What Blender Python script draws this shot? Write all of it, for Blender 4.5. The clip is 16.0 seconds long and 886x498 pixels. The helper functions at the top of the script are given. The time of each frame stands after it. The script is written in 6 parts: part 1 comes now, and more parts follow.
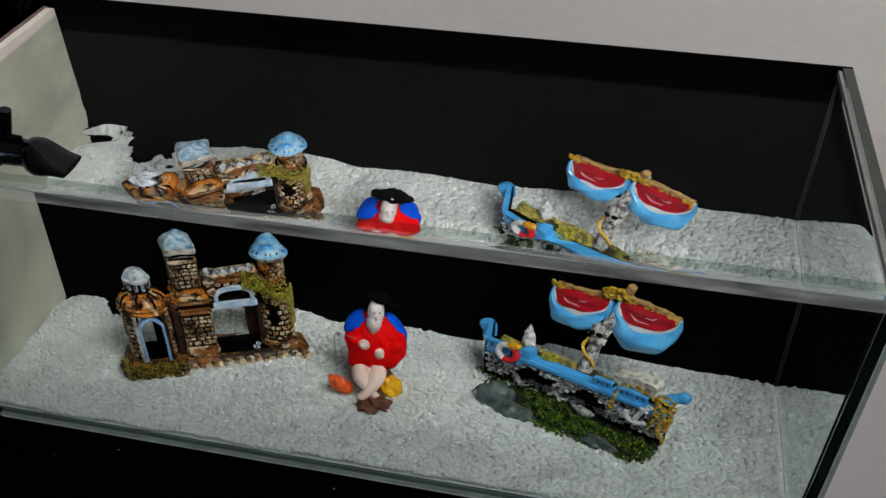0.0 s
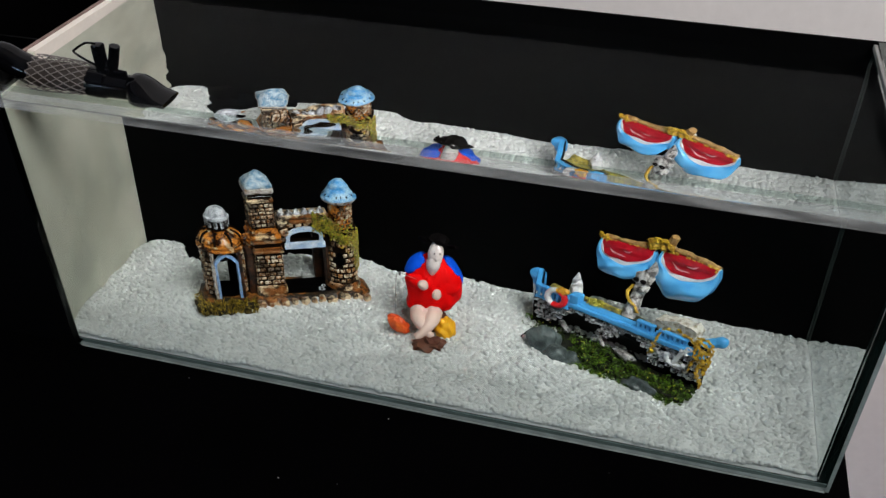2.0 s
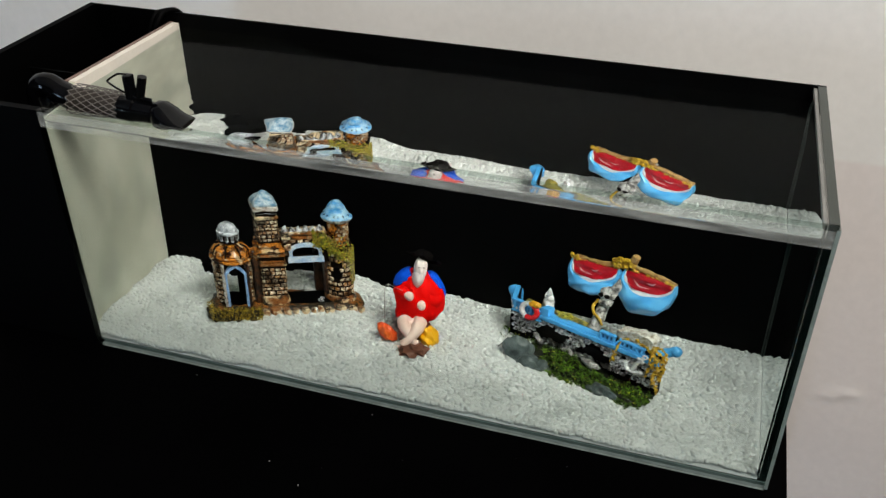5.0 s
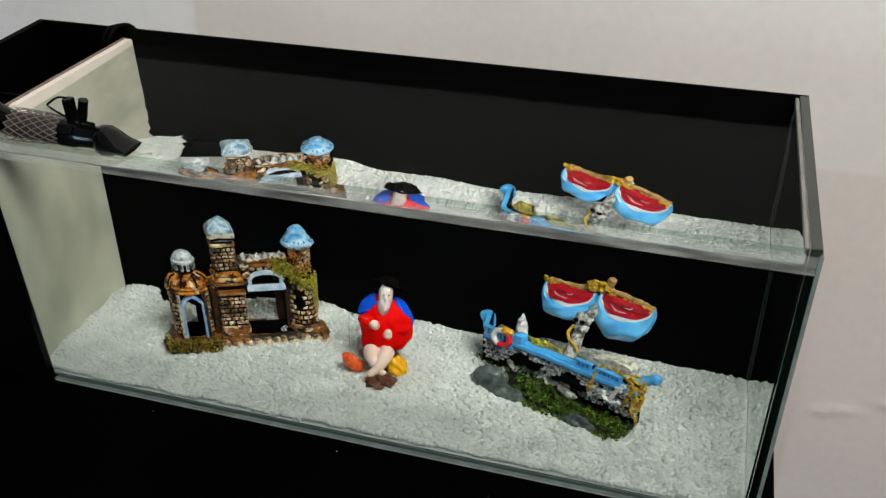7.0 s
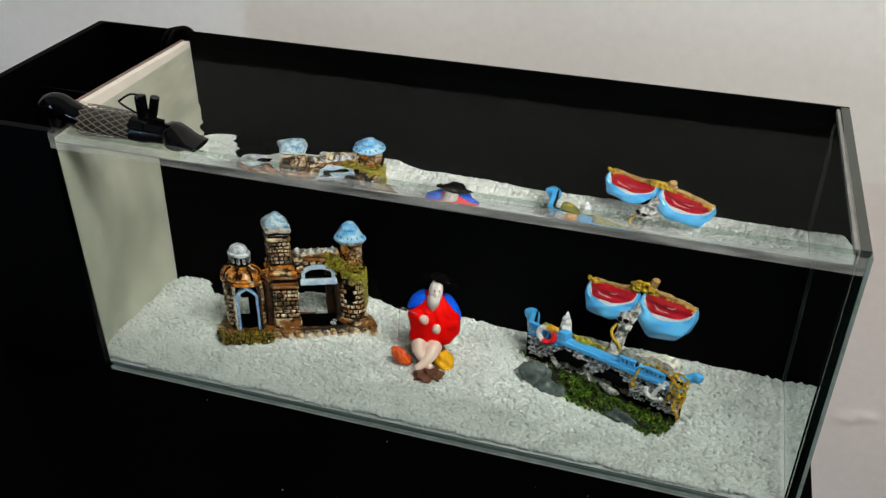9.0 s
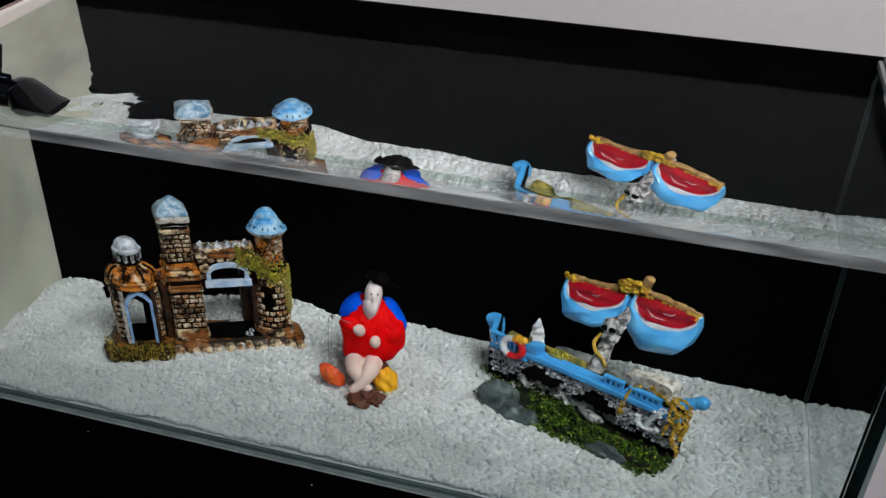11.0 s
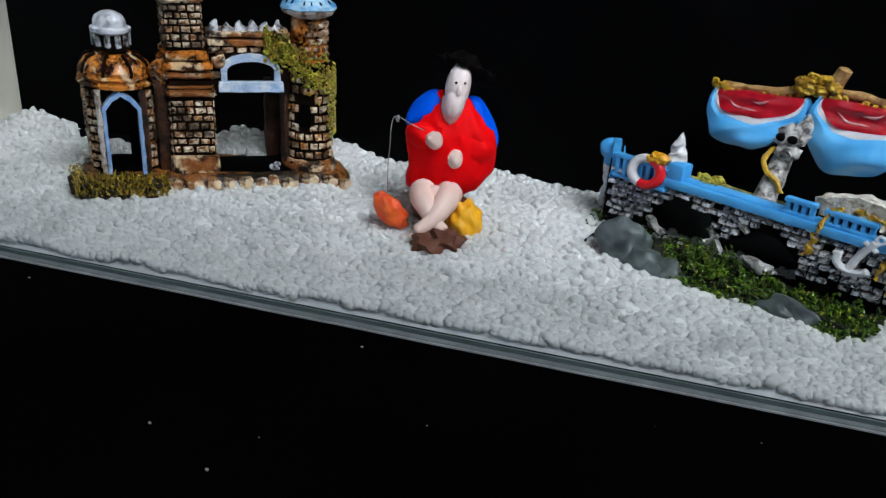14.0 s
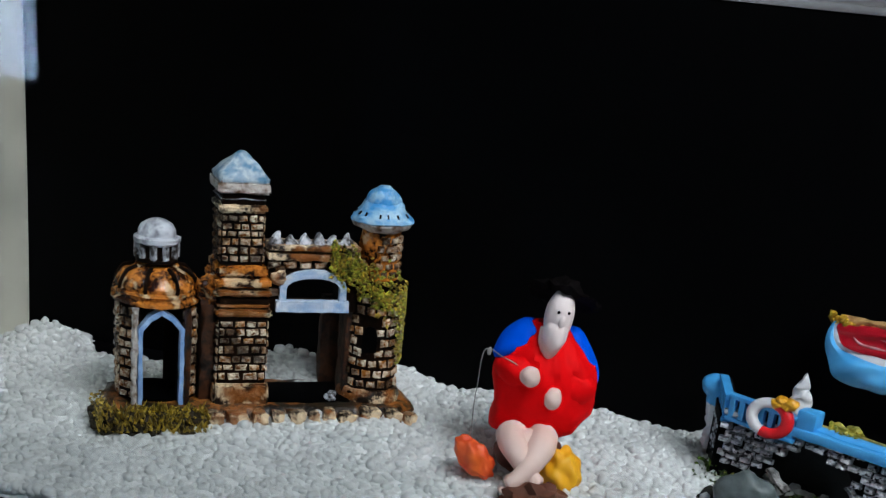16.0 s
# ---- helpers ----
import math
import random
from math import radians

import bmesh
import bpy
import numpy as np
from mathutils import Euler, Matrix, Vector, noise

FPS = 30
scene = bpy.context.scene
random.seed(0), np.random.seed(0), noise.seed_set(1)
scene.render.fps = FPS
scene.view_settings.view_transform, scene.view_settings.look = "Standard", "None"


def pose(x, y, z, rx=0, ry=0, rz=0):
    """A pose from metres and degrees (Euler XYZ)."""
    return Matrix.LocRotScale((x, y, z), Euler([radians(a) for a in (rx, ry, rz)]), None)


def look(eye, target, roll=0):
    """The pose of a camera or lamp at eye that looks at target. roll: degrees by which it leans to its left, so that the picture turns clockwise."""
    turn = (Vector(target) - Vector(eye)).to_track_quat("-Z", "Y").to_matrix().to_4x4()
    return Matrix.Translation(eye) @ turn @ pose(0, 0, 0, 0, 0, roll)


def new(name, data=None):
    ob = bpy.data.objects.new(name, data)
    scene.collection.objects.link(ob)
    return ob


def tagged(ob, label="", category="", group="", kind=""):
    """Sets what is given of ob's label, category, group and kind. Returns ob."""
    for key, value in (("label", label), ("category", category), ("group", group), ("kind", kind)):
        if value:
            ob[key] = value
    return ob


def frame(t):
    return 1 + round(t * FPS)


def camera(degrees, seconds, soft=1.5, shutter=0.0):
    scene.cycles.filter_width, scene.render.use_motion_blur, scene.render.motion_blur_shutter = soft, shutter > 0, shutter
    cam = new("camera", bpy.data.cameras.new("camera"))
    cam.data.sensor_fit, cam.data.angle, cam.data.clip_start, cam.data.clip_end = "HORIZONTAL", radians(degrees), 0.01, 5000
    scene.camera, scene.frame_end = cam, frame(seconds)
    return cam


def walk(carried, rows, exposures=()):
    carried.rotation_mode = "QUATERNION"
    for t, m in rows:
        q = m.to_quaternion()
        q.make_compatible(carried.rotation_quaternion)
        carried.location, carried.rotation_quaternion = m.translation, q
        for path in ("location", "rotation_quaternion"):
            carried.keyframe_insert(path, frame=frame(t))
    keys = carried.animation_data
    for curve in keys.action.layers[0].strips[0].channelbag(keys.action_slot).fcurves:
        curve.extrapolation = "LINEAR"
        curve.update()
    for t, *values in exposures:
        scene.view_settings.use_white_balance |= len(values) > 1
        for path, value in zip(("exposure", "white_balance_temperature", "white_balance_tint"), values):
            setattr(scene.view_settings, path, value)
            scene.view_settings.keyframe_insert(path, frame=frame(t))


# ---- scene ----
cam = camera(51.86, 16.0, soft=1.4)
# seconds, x, y, z, yaw, pitch, roll
ROWS = [
    (0, 0.3701, -0.3032, 0.4483, 11.86, -40.34, 0.45),
    (0.5, 0.3826, -0.2913, 0.4381, 13.88, -38.97, 1.39),
    (1, 0.3718, -0.3032, 0.4163, 15.26, -39.29, 0.52),
    (1.5, 0.3645, -0.3372, 0.4204, 15.68, -39.20, 0.20),
    (2, 0.3686, -0.3743, 0.4276, 14.63, -37.45, -0.18),
    (2.5, 0.4012, -0.3916, 0.4418, 15.57, -36.13, -1.35),
    (3, 0.4217, -0.4146, 0.4565, 18.03, -34.96, -1.75),
    (3.5, 0.4202, -0.4299, 0.4659, 17.67, -33.73, -1.00),
    (4, 0.4209, -0.4346, 0.4606, 17.17, -33.50, -0.13),
    (6.5, 0.4238, -0.4177, 0.4253, 17.24, -33.96, 0.06),
    (7, 0.4305, -0.3928, 0.4373, 16.39, -33.65, 0.74),
    (7.5, 0.4210, -0.3988, 0.4410, 15.88, -33.11, 1.01),
    (8, 0.4065, -0.4256, 0.4378, 16.51, -32.92, 0.15),
    (8.5, 0.4021, -0.4276, 0.4342, 17.20, -32.80, -0.21),
    (9, 0.4068, -0.4246, 0.4412, 17.20, -32.81, -0.12),
    (9.5, 0.4133, -0.4109, 0.4373, 17.40, -32.91, -0.05),
    (12, 0.3628, -0.2686, 0.3252, 14.83, -35.07, -1.19),
    (12.5, 0.3472, -0.2859, 0.3046, 15.20, -33.43, -1.88),
    (13, 0.3408, -0.2951, 0.2799, 15.58, -32.92, -2.45),
    (13.5, 0.3341, -0.2858, 0.2222, 15.86, -29.96, -2.48),
    (14, 0.3273, -0.2612, 0.1907, 15.11, -29.41, -3.04),
    (14.5, 0.3180, -0.2502, 0.1652, 15.12, -25.68, -4.32),
    (15, 0.2899, -0.2284, 0.1640, 14.80, -21.18, -5.60),
    (15.5, 0.2708, -0.2181, 0.1752, 13.39, -18.87, -5.91),
    (16, 0.2634, -0.2209, 0.1848, 12.75, -17.84, -5.28),
]
walk(cam, [(t, pose(x, y, z, 90 + pitch, roll, yaw)) for t, x, y, z, yaw, pitch, roll in ROWS],
     exposures=[(0.0, -0.57, 6350, 11), (1.0, -0.56, 6300, 16), (1.6, -0.30, 6220, 17), (2.2, -0.12, 6500, 11), (3.0, -0.08, 6680, 7), (3.6, -0.01, 6720, 7), (9.7, -0.03, 6700, 6), (11.8, -0.45, 5900, 19), (12.4, -0.28, 5930, 19), (13.0, -0.12, 5950, 18), (14.6, -0.08, 5920, 19), (16.0, -0.24, 5900, 17)])

# ---- the tank's measures, in metres ----
XL, XR = -0.0785, 0.500      # outer ends of the tank
DEPTH, RIM = 0.1913, 0.1925  # outer depth, height of the rim
INNER = 0.1897              # inner face of the rear glass
GLASS = 0.0055
BASE = 0.0012               # thickness of the bottom
WATER = 0.1806              # water level
FILM = 0.0150               # edge of the black film on the front glass
PART = 0.0045               # face of the white partition
WALL_Y = 0.300              # room wall behind the tank

# ---- world and lights ----
world = bpy.data.worlds.new("world")
world.use_nodes = True
world.node_tree.nodes["Background"].inputs[0].default_value = (0.5, 0.6, 0.75, 1)
world.node_tree.nodes["Background"].inputs[1].default_value = 0.02
scene.world = world


def area_lamp(name, power, color, size, eye, target):
    data = bpy.data.lights.new(name, "AREA")
    data.shape, data.size, data.energy, data.color = "DISK", size, power, color
    ob = new(name, data)
    ob.matrix_world = look(eye, target)
    return ob


LAMP = (1.05, -0.70, 1.58)
area_lamp("ceiling_lamp_light", 36.5, (1.0, 0.965, 0.935), 1.0, (LAMP[0], LAMP[1], LAMP[2] - 0.06), (0.2, 0.1, 0.1))


# ---- materials ----
def mat(name, color, rough=0.6, metal=0.0, vary=0.15, scale=60.0, bump=0.15, fine=400.0, second=None, coat=0.0, sss=0.0, spread=(0.35, 0.65)):
    """A painted or cast surface: colour broken by two scales of noise, with fine relief."""
    m = bpy.data.materials.new(name)
    m.use_nodes = True
    nt = m.node_tree
    b = nt.nodes["Principled BSDF"]
    co = nt.nodes.new("ShaderNodeTexCoord")
    n1 = nt.nodes.new("ShaderNodeTexNoise")
    n1.inputs["Scale"].default_value, n1.inputs["Detail"].default_value = scale, 4
    n2 = nt.nodes.new("ShaderNodeTexNoise")
    n2.inputs["Scale"].default_value, n2.inputs["Detail"].default_value = fine, 3
    ramp = nt.nodes.new("ShaderNodeValToRGB")
    dark = second or tuple(c * (1 - vary) for c in color)
    light = color if second else tuple(min(1, c * (1 + vary)) for c in color)
    ramp.color_ramp.elements[0].position, ramp.color_ramp.elements[0].color = spread[0], (*dark, 1)
    ramp.color_ramp.elements[1].position, ramp.color_ramp.elements[1].color = spread[1], (*light, 1)
    add = nt.nodes.new("ShaderNodeMath")
    add.operation = "MULTIPLY_ADD"
    add.inputs[1].default_value = 0.3
    scale_1 = nt.nodes.new("ShaderNodeMath")
    scale_1.operation = "MULTIPLY"
    scale_1.inputs[1].default_value = 0.7
    link = nt.links.new
    link(co.outputs["Object"], n1.inputs["Vector"])
    link(co.outputs["Object"], n2.inputs["Vector"])
    link(n1.outputs["Fac"], scale_1.inputs[0])
    link(n2.outputs["Fac"], add.inputs[0])
    link(scale_1.outputs[0], add.inputs[2])
    link(add.outputs[0], ramp.inputs["Fac"])
    link(ramp.outputs["Color"], b.inputs["Base Color"])
    if bump:
        bp = nt.nodes.new("ShaderNodeBump")
        bp.inputs["Strength"].default_value, bp.inputs["Distance"].default_value = bump, 0.001
        link(n2.outputs["Fac"], bp.inputs["Height"])
        link(bp.outputs["Normal"], b.inputs["Normal"])
    b.inputs["Roughness"].default_value, b.inputs["Metallic"].default_value = rough, metal
    b.inputs["Coat Weight"].default_value = coat
    if sss:
        b.inputs["Subsurface Weight"].default_value = sss
        b.inputs["Subsurface Radius"].default_value = (1, 1, 1)
        b.inputs["Subsurface Scale"].default_value = 0.004
    return m


def vary_by_object(m, amount=0.35, hue_to=(0.5, 0.25, 0.08)):
    """Shifts the colour of each piece by its own random value."""
    nt = m.node_tree
    b = nt.nodes["Principled BSDF"]
    src = b.inputs["Base Color"].links[0].from_socket
    info = nt.nodes.new("ShaderNodeObjectInfo")
    for n in [n for n in nt.nodes if n.type == "TEX_NOISE"]:
        n.noise_dimensions = "4D"
        times = nt.nodes.new("ShaderNodeMath")
        times.operation = "MULTIPLY"
        times.inputs[1].default_value = 90.0
        nt.links.new(info.outputs["Random"], times.inputs[0])
        nt.links.new(times.outputs[0], n.inputs["W"])
    mix = nt.nodes.new("ShaderNodeMix")
    mix.data_type = "RGBA"
    ramp = nt.nodes.new("ShaderNodeMapRange")
    ramp.inputs["To Max"].default_value = amount
    nt.links.new(info.outputs["Random"], ramp.inputs["Value"])
    nt.links.new(ramp.outputs["Result"], mix.inputs["Factor"])
    nt.links.new(src, mix.inputs["A"])
    mix.inputs["B"].default_value = (*hue_to, 1)
    nt.links.new(mix.outputs["Result"], b.inputs["Base Color"])
    return m


def blotch(m, color, scale, lo, hi, most=0.85):
    """Blotches over all pieces alike: dirty paint, patchy tone, the water's light on the board."""
    nt = m.node_tree
    b = nt.nodes["Principled BSDF"]
    src = b.inputs["Base Color"].links[0].from_socket
    geo = nt.nodes.new("ShaderNodeNewGeometry")
    n = nt.nodes.new("ShaderNodeTexNoise")
    n.inputs["Scale"].default_value, n.inputs["Detail"].default_value = scale, 5
    span = nt.nodes.new("ShaderNodeMapRange")
    span.inputs["From Min"].default_value, span.inputs["From Max"].default_value, span.inputs["To Max"].default_value = lo, hi, most
    mix = nt.nodes.new("ShaderNodeMix")
    mix.data_type = "RGBA"
    mix.inputs["B"].default_value = (*color, 1)
    nt.links.new(geo.outputs["Position"], n.inputs["Vector"])
    nt.links.new(n.outputs["Fac"], span.inputs["Value"])
    nt.links.new(span.outputs["Result"], mix.inputs["Factor"])
    nt.links.new(src, mix.inputs["A"])
    nt.links.new(mix.outputs["Result"], b.inputs["Base Color"])
    return m


def vary_by_island(m, lo, hi):
    """Gives every loose piece of a joined mesh a tone of its own."""
    nt = m.node_tree
    b = nt.nodes["Principled BSDF"]
    geo = nt.nodes.new("ShaderNodeNewGeometry")
    ramp = nt.nodes.new("ShaderNodeValToRGB")
    ramp.color_ramp.elements[0].color, ramp.color_ramp.elements[1].color = (*lo, 1), (*hi, 1)
    nt.links.new(geo.outputs["Random Per Island"], ramp.inputs["Fac"])
    src = b.inputs["Base Color"].links[0].from_socket
    mix = nt.nodes.new("ShaderNodeMix")
    mix.data_type, mix.blend_type = "RGBA", "MULTIPLY"
    mix.inputs["Factor"].default_value = 1.0
    nt.links.new(src, mix.inputs["A"])
    nt.links.new(ramp.outputs["Color"], mix.inputs["B"])
    nt.links.new(mix.outputs["Result"], b.inputs["Base Color"])
    return m


def let_through(m, color, share):
    """Milky stone: part of the light goes on through it, scattered."""
    nt = m.node_tree
    b = nt.nodes["Principled BSDF"]
    milk = nt.nodes.new("ShaderNodeBsdfTranslucent")
    milk.inputs["Color"].default_value = (*color, 1)
    mix = nt.nodes.new("ShaderNodeMixShader")
    mix.inputs[0].default_value = share
    nt.links.new(b.outputs[0], mix.inputs[1])
    nt.links.new(milk.outputs[0], mix.inputs[2])
    nt.links.new(mix.outputs[0], nt.nodes["Material Output"].inputs["Surface"])
    return m


def thin_glass(name, tint, gloss=1.0):
    """A clear pane: light passes straight through, with a mirror's share by Fresnel."""
    m = bpy.data.materials.new(name)
    m.use_nodes = True
    nt = m.node_tree
    nt.nodes.clear()
    out = nt.nodes.new("ShaderNodeOutputMaterial")
    mix = nt.nodes.new("ShaderNodeMixShader")
    clear = nt.nodes.new("ShaderNodeBsdfTransparent")
    clear.inputs[0].default_value = (*tint, 1)
    shine = nt.nodes.new("ShaderNodeBsdfGlossy")
    shine.inputs["Roughness"].default_value = 0.0
    shine.inputs["Color"].default_value = (gloss, gloss, gloss, 1)
    facing = nt.nodes.new("ShaderNodeLayerWeight")
    facing.inputs["Blend"].default_value = 0.5
    power = nt.nodes.new("ShaderNodeMath")
    power.operation = "POWER"
    power.inputs[1].default_value = 5.0
    share = nt.nodes.new("ShaderNodeMath")
    share.operation = "MULTIPLY_ADD"
    share.inputs[1].default_value, share.inputs[2].default_value = 0.9, 0.007
    nt.links.new(facing.outputs["Facing"], power.inputs[0])
    nt.links.new(power.outputs[0], share.inputs[0])
    nt.links.new(share.outputs[0], mix.inputs[0])
    nt.links.new(clear.outputs[0], mix.inputs[1])
    nt.links.new(shine.outputs[0], mix.inputs[2])
    nt.links.new(mix.outputs[0], out.inputs[0])
    return m


def water_material(name, gloss):
    m = bpy.data.materials.new(name)
    m.use_nodes = True
    nt = m.node_tree
    nt.nodes.clear()
    out = nt.nodes.new("ShaderNodeOutputMaterial")
    bend = nt.nodes.new("ShaderNodeBsdfRefraction")
    bend.inputs["IOR"].default_value, bend.inputs["Roughness"].default_value = 1.333, 0.0
    bend.inputs["Color"].default_value = (0.89, 0.92, 0.905, 1)
    shine = nt.nodes.new("ShaderNodeBsdfGlossy")
    shine.inputs["Roughness"].default_value = 0.0
    shine.inputs["Color"].default_value = (gloss * 0.97, gloss, gloss, 1)
    fres = nt.nodes.new("ShaderNodeFresnel")
    fres.inputs["IOR"].default_value = 1.333
    mix = nt.nodes.new("ShaderNodeMixShader")
    nt.links.new(fres.outputs[0], mix.inputs[0])
    nt.links.new(bend.outputs[0], mix.inputs[1])
    nt.links.new(shine.outputs[0], mix.inputs[2])
    nt.links.new(mix.outputs[0], out.inputs[0])
    return m


M_WATER = water_material("water", 0.17)
M_WATER_SIDE = water_material("water_at_the_glass", 0.85)


def haze_material(name, color, lo, hi):
    """Painted haze: a thin pale veil with gaps, drawn out sideways."""
    m = bpy.data.materials.new(name)
    m.use_nodes = True
    nt = m.node_tree
    nt.nodes.clear()
    out = nt.nodes.new("ShaderNodeOutputMaterial")
    mix = nt.nodes.new("ShaderNodeMixShader")
    clear = nt.nodes.new("ShaderNodeBsdfTransparent")
    veil = nt.nodes.new("ShaderNodeBsdfDiffuse")
    veil.inputs["Color"].default_value = (*color, 1)
    co = nt.nodes.new("ShaderNodeTexCoord")
    stretch = nt.nodes.new("ShaderNodeMapping")
    stretch.inputs["Scale"].default_value = (22, 1, 160)
    n = nt.nodes.new("ShaderNodeTexNoise")
    n.inputs["Scale"].default_value, n.inputs["Detail"].default_value = 1.0, 4
    span = nt.nodes.new("ShaderNodeMapRange")
    for key, value in (("From Min", 0.32), ("From Max", 0.68), ("To Min", lo), ("To Max", hi)):
        span.inputs[key].default_value = value
    nt.links.new(co.outputs["Object"], stretch.inputs["Vector"])
    nt.links.new(stretch.outputs["Vector"], n.inputs["Vector"])
    nt.links.new(n.outputs["Fac"], span.inputs["Value"])
    nt.links.new(span.outputs["Result"], mix.inputs[0])
    nt.links.new(clear.outputs[0], mix.inputs[1])
    nt.links.new(veil.outputs[0], mix.inputs[2])
    nt.links.new(mix.outputs[0], out.inputs[0])
    return m


M_HAZE = haze_material("painted_glass_haze", (0.74, 0.77, 0.74), 0.05, 0.28)
M_PANE = thin_glass("clear_glass", (0.90, 0.915, 0.91))
M_RIM = thin_glass("rim_glass", (0.70, 0.78, 0.74))
M_EDGE = mat("glass_edge", (0.028, 0.034, 0.028), 0.25, vary=0.2, scale=30, bump=0.05)
M_EDGE_DARK = mat("glass_edge_dark", (0.0012, 0.0012, 0.0014), 0.6, vary=0.3, scale=40, bump=0.05)
M_EDGE_DARK.node_tree.nodes["Principled BSDF"].inputs["Specular IOR Level"].default_value = 0.02
M_EDGE_GREEN = mat("glass_edge_green", (0.004, 0.010, 0.009), 0.2, vary=0.4, scale=25, bump=0.05)
M_EDGE_TEAL = mat("glass_edge_teal", (0.20, 0.25, 0.24), 0.3, vary=0.3, scale=50, bump=0.05)
M_EDGE_BASE = mat("glass_edge_base", (0.32, 0.42, 0.41), 0.3, vary=0.3, scale=60, bump=0.05)
M_SEAM = mat("silicone", (0.035, 0.055, 0.053), 0.4, vary=0.2, scale=80)
M_BEAD = mat("grey_silicone", (0.17, 0.17, 0.16), 0.4, vary=0.25, scale=60)
# greys for silicone that also hold the gravel's reflection in the glass bottom
M_JOINT = mat("dull_silicone", (0.14, 0.17, 0.165), 0.4, vary=0.25, scale=70)
M_SEAM_PALE = mat("silicone_reflection_tone", (0.22, 0.255, 0.245), 0.4, vary=0.25, scale=70)
M_BLACK = mat("black_backing", (0.0004, 0.0004, 0.0005), 0.55, vary=0.3, scale=20, bump=0.02)
M_BLACK.node_tree.nodes["Principled BSDF"].inputs["Specular IOR Level"].default_value = 0.05
M_TABLE = mat("black_laminate", (0.0004, 0.0004, 0.0005), 0.6, vary=0.4, scale=12, bump=0.05)
M_TABLE.node_tree.nodes["Principled BSDF"].inputs["Specular IOR Level"].default_value = 0.01
M_DUST = mat("dust", (0.14, 0.14, 0.14), 0.9)
M_WALL = mat("wall_paint", (0.88, 0.854, 0.828), 0.85, vary=0.05, scale=5, bump=0.25, fine=110)


def tint_below(m, level, tint):
    """Multiplies the colour below a level by a tint."""
    nt = m.node_tree
    b = nt.nodes["Principled BSDF"]
    src = b.inputs["Base Color"].links[0].from_socket
    geo = nt.nodes.new("ShaderNodeNewGeometry")
    axes = nt.nodes.new("ShaderNodeSeparateXYZ")
    span = nt.nodes.new("ShaderNodeMapRange")
    span.inputs["From Min"].default_value, span.inputs["From Max"].default_value = level + 0.002, level - 0.002
    mix = nt.nodes.new("ShaderNodeMix")
    mix.data_type, mix.blend_type = "RGBA", "MULTIPLY"
    mix.inputs["B"].default_value = (*tint, 1)
    nt.links.new(geo.outputs["Position"], axes.inputs[0])
    nt.links.new(axes.outputs["Z"], span.inputs["Value"])
    nt.links.new(span.outputs["Result"], mix.inputs["Factor"])
    nt.links.new(src, mix.inputs["A"])
    nt.links.new(mix.outputs["Result"], b.inputs["Base Color"])


tint_below(M_WALL, 0.086, (0.96, 0.91, 0.91))
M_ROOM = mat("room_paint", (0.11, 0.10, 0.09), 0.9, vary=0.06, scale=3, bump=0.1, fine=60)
# darkened copy of the room paint: the far room's gloom put into the colour
M_ROOM_UNLIT = mat("unlit_room_paint", (0.008, 0.007, 0.006), 0.9, vary=0.1, scale=3, bump=0.1, fine=60)
M_CEIL = mat("ceiling_paint", (0.62, 0.60, 0.58), 0.9, vary=0.04, scale=3, bump=0.1, fine=60)
M_FLOOR = mat("floor_tile", (0.035, 0.03, 0.028), 0.7, vary=0.15, scale=8)
# board blotches: smudges, and the ripples' light and dark put into the colour
M_PART = blotch(mat("white_board", (0.70, 0.70, 0.58), 0.5, vary=0.12, scale=10, bump=0.08, fine=60), (0.40, 0.40, 0.31), 11, 0.46, 0.62, 0.55)
blotch(M_PART, (0.33, 0.36, 0.30), 20, 0.48, 0.68, 0.42)
M_STRIP = mat("cream_strip", (0.80, 0.74, 0.66), 0.6, vary=0.05, scale=40, bump=0.1)
M_PART_EDGE = mat("board_edge", (0.20, 0.13, 0.11), 0.6, vary=0.25, scale=60)
M_GRAVEL = vary_by_island(mat("white_gravel", (0.89, 0.905, 0.895), 0.5, vary=0.04, scale=250, bump=0.06, fine=700), (0.93, 0.94, 0.935), (1.0, 1.0, 1.0))
blotch(M_GRAVEL, (0.50, 0.54, 0.52), 34, 0.48, 0.75, 0.55)
M_GRAVEL.node_tree.nodes["Principled BSDF"].inputs["Specular IOR Level"].default_value = 0.15
let_through(M_GRAVEL, (0.96, 0.975, 0.965), 0.38)
M_BED = mat("gravel_bed", (0.86, 0.875, 0.865), 0.8, vary=0.05, scale=300, bump=0.35, fine=700)
M_PLASTIC = mat("black_plastic", (0.0015, 0.0015, 0.002), 0.09, vary=0.3, scale=80, bump=0.05)
M_PLASTIC.node_tree.nodes["Principled BSDF"].inputs["Specular IOR Level"].default_value = 0.22
M_MESH = mat("white_netting", (0.15, 0.135, 0.125), 0.5, vary=0.15, scale=200)


# ---- mesh helpers ----
def finish(bm, name, mats, smooth=True):
    bmesh.ops.recalc_face_normals(bm, faces=bm.faces)
    me = bpy.data.meshes.new(name)
    bm.to_mesh(me)
    bm.free()
    for m in mats if isinstance(mats, (list, tuple)) else [mats]:
        me.materials.append(m)
    if smooth:
        me.shade_smooth()
        if smooth is not True:
            me.set_sharp_from_angle(angle=radians(smooth))
    return me


def part(name, bm, mats, parent=None, label="", smooth=40):
    ob = new(name, finish(bm, name, mats, smooth))
    if parent:
        ob.parent = parent
    if label:
        ob["label"] = label
    return ob


def root(name, m, label, category, group=""):
    ob = new(name)
    ob.empty_display_size = 0.02
    ob.matrix_world = m
    return tagged(ob, label, category, group)


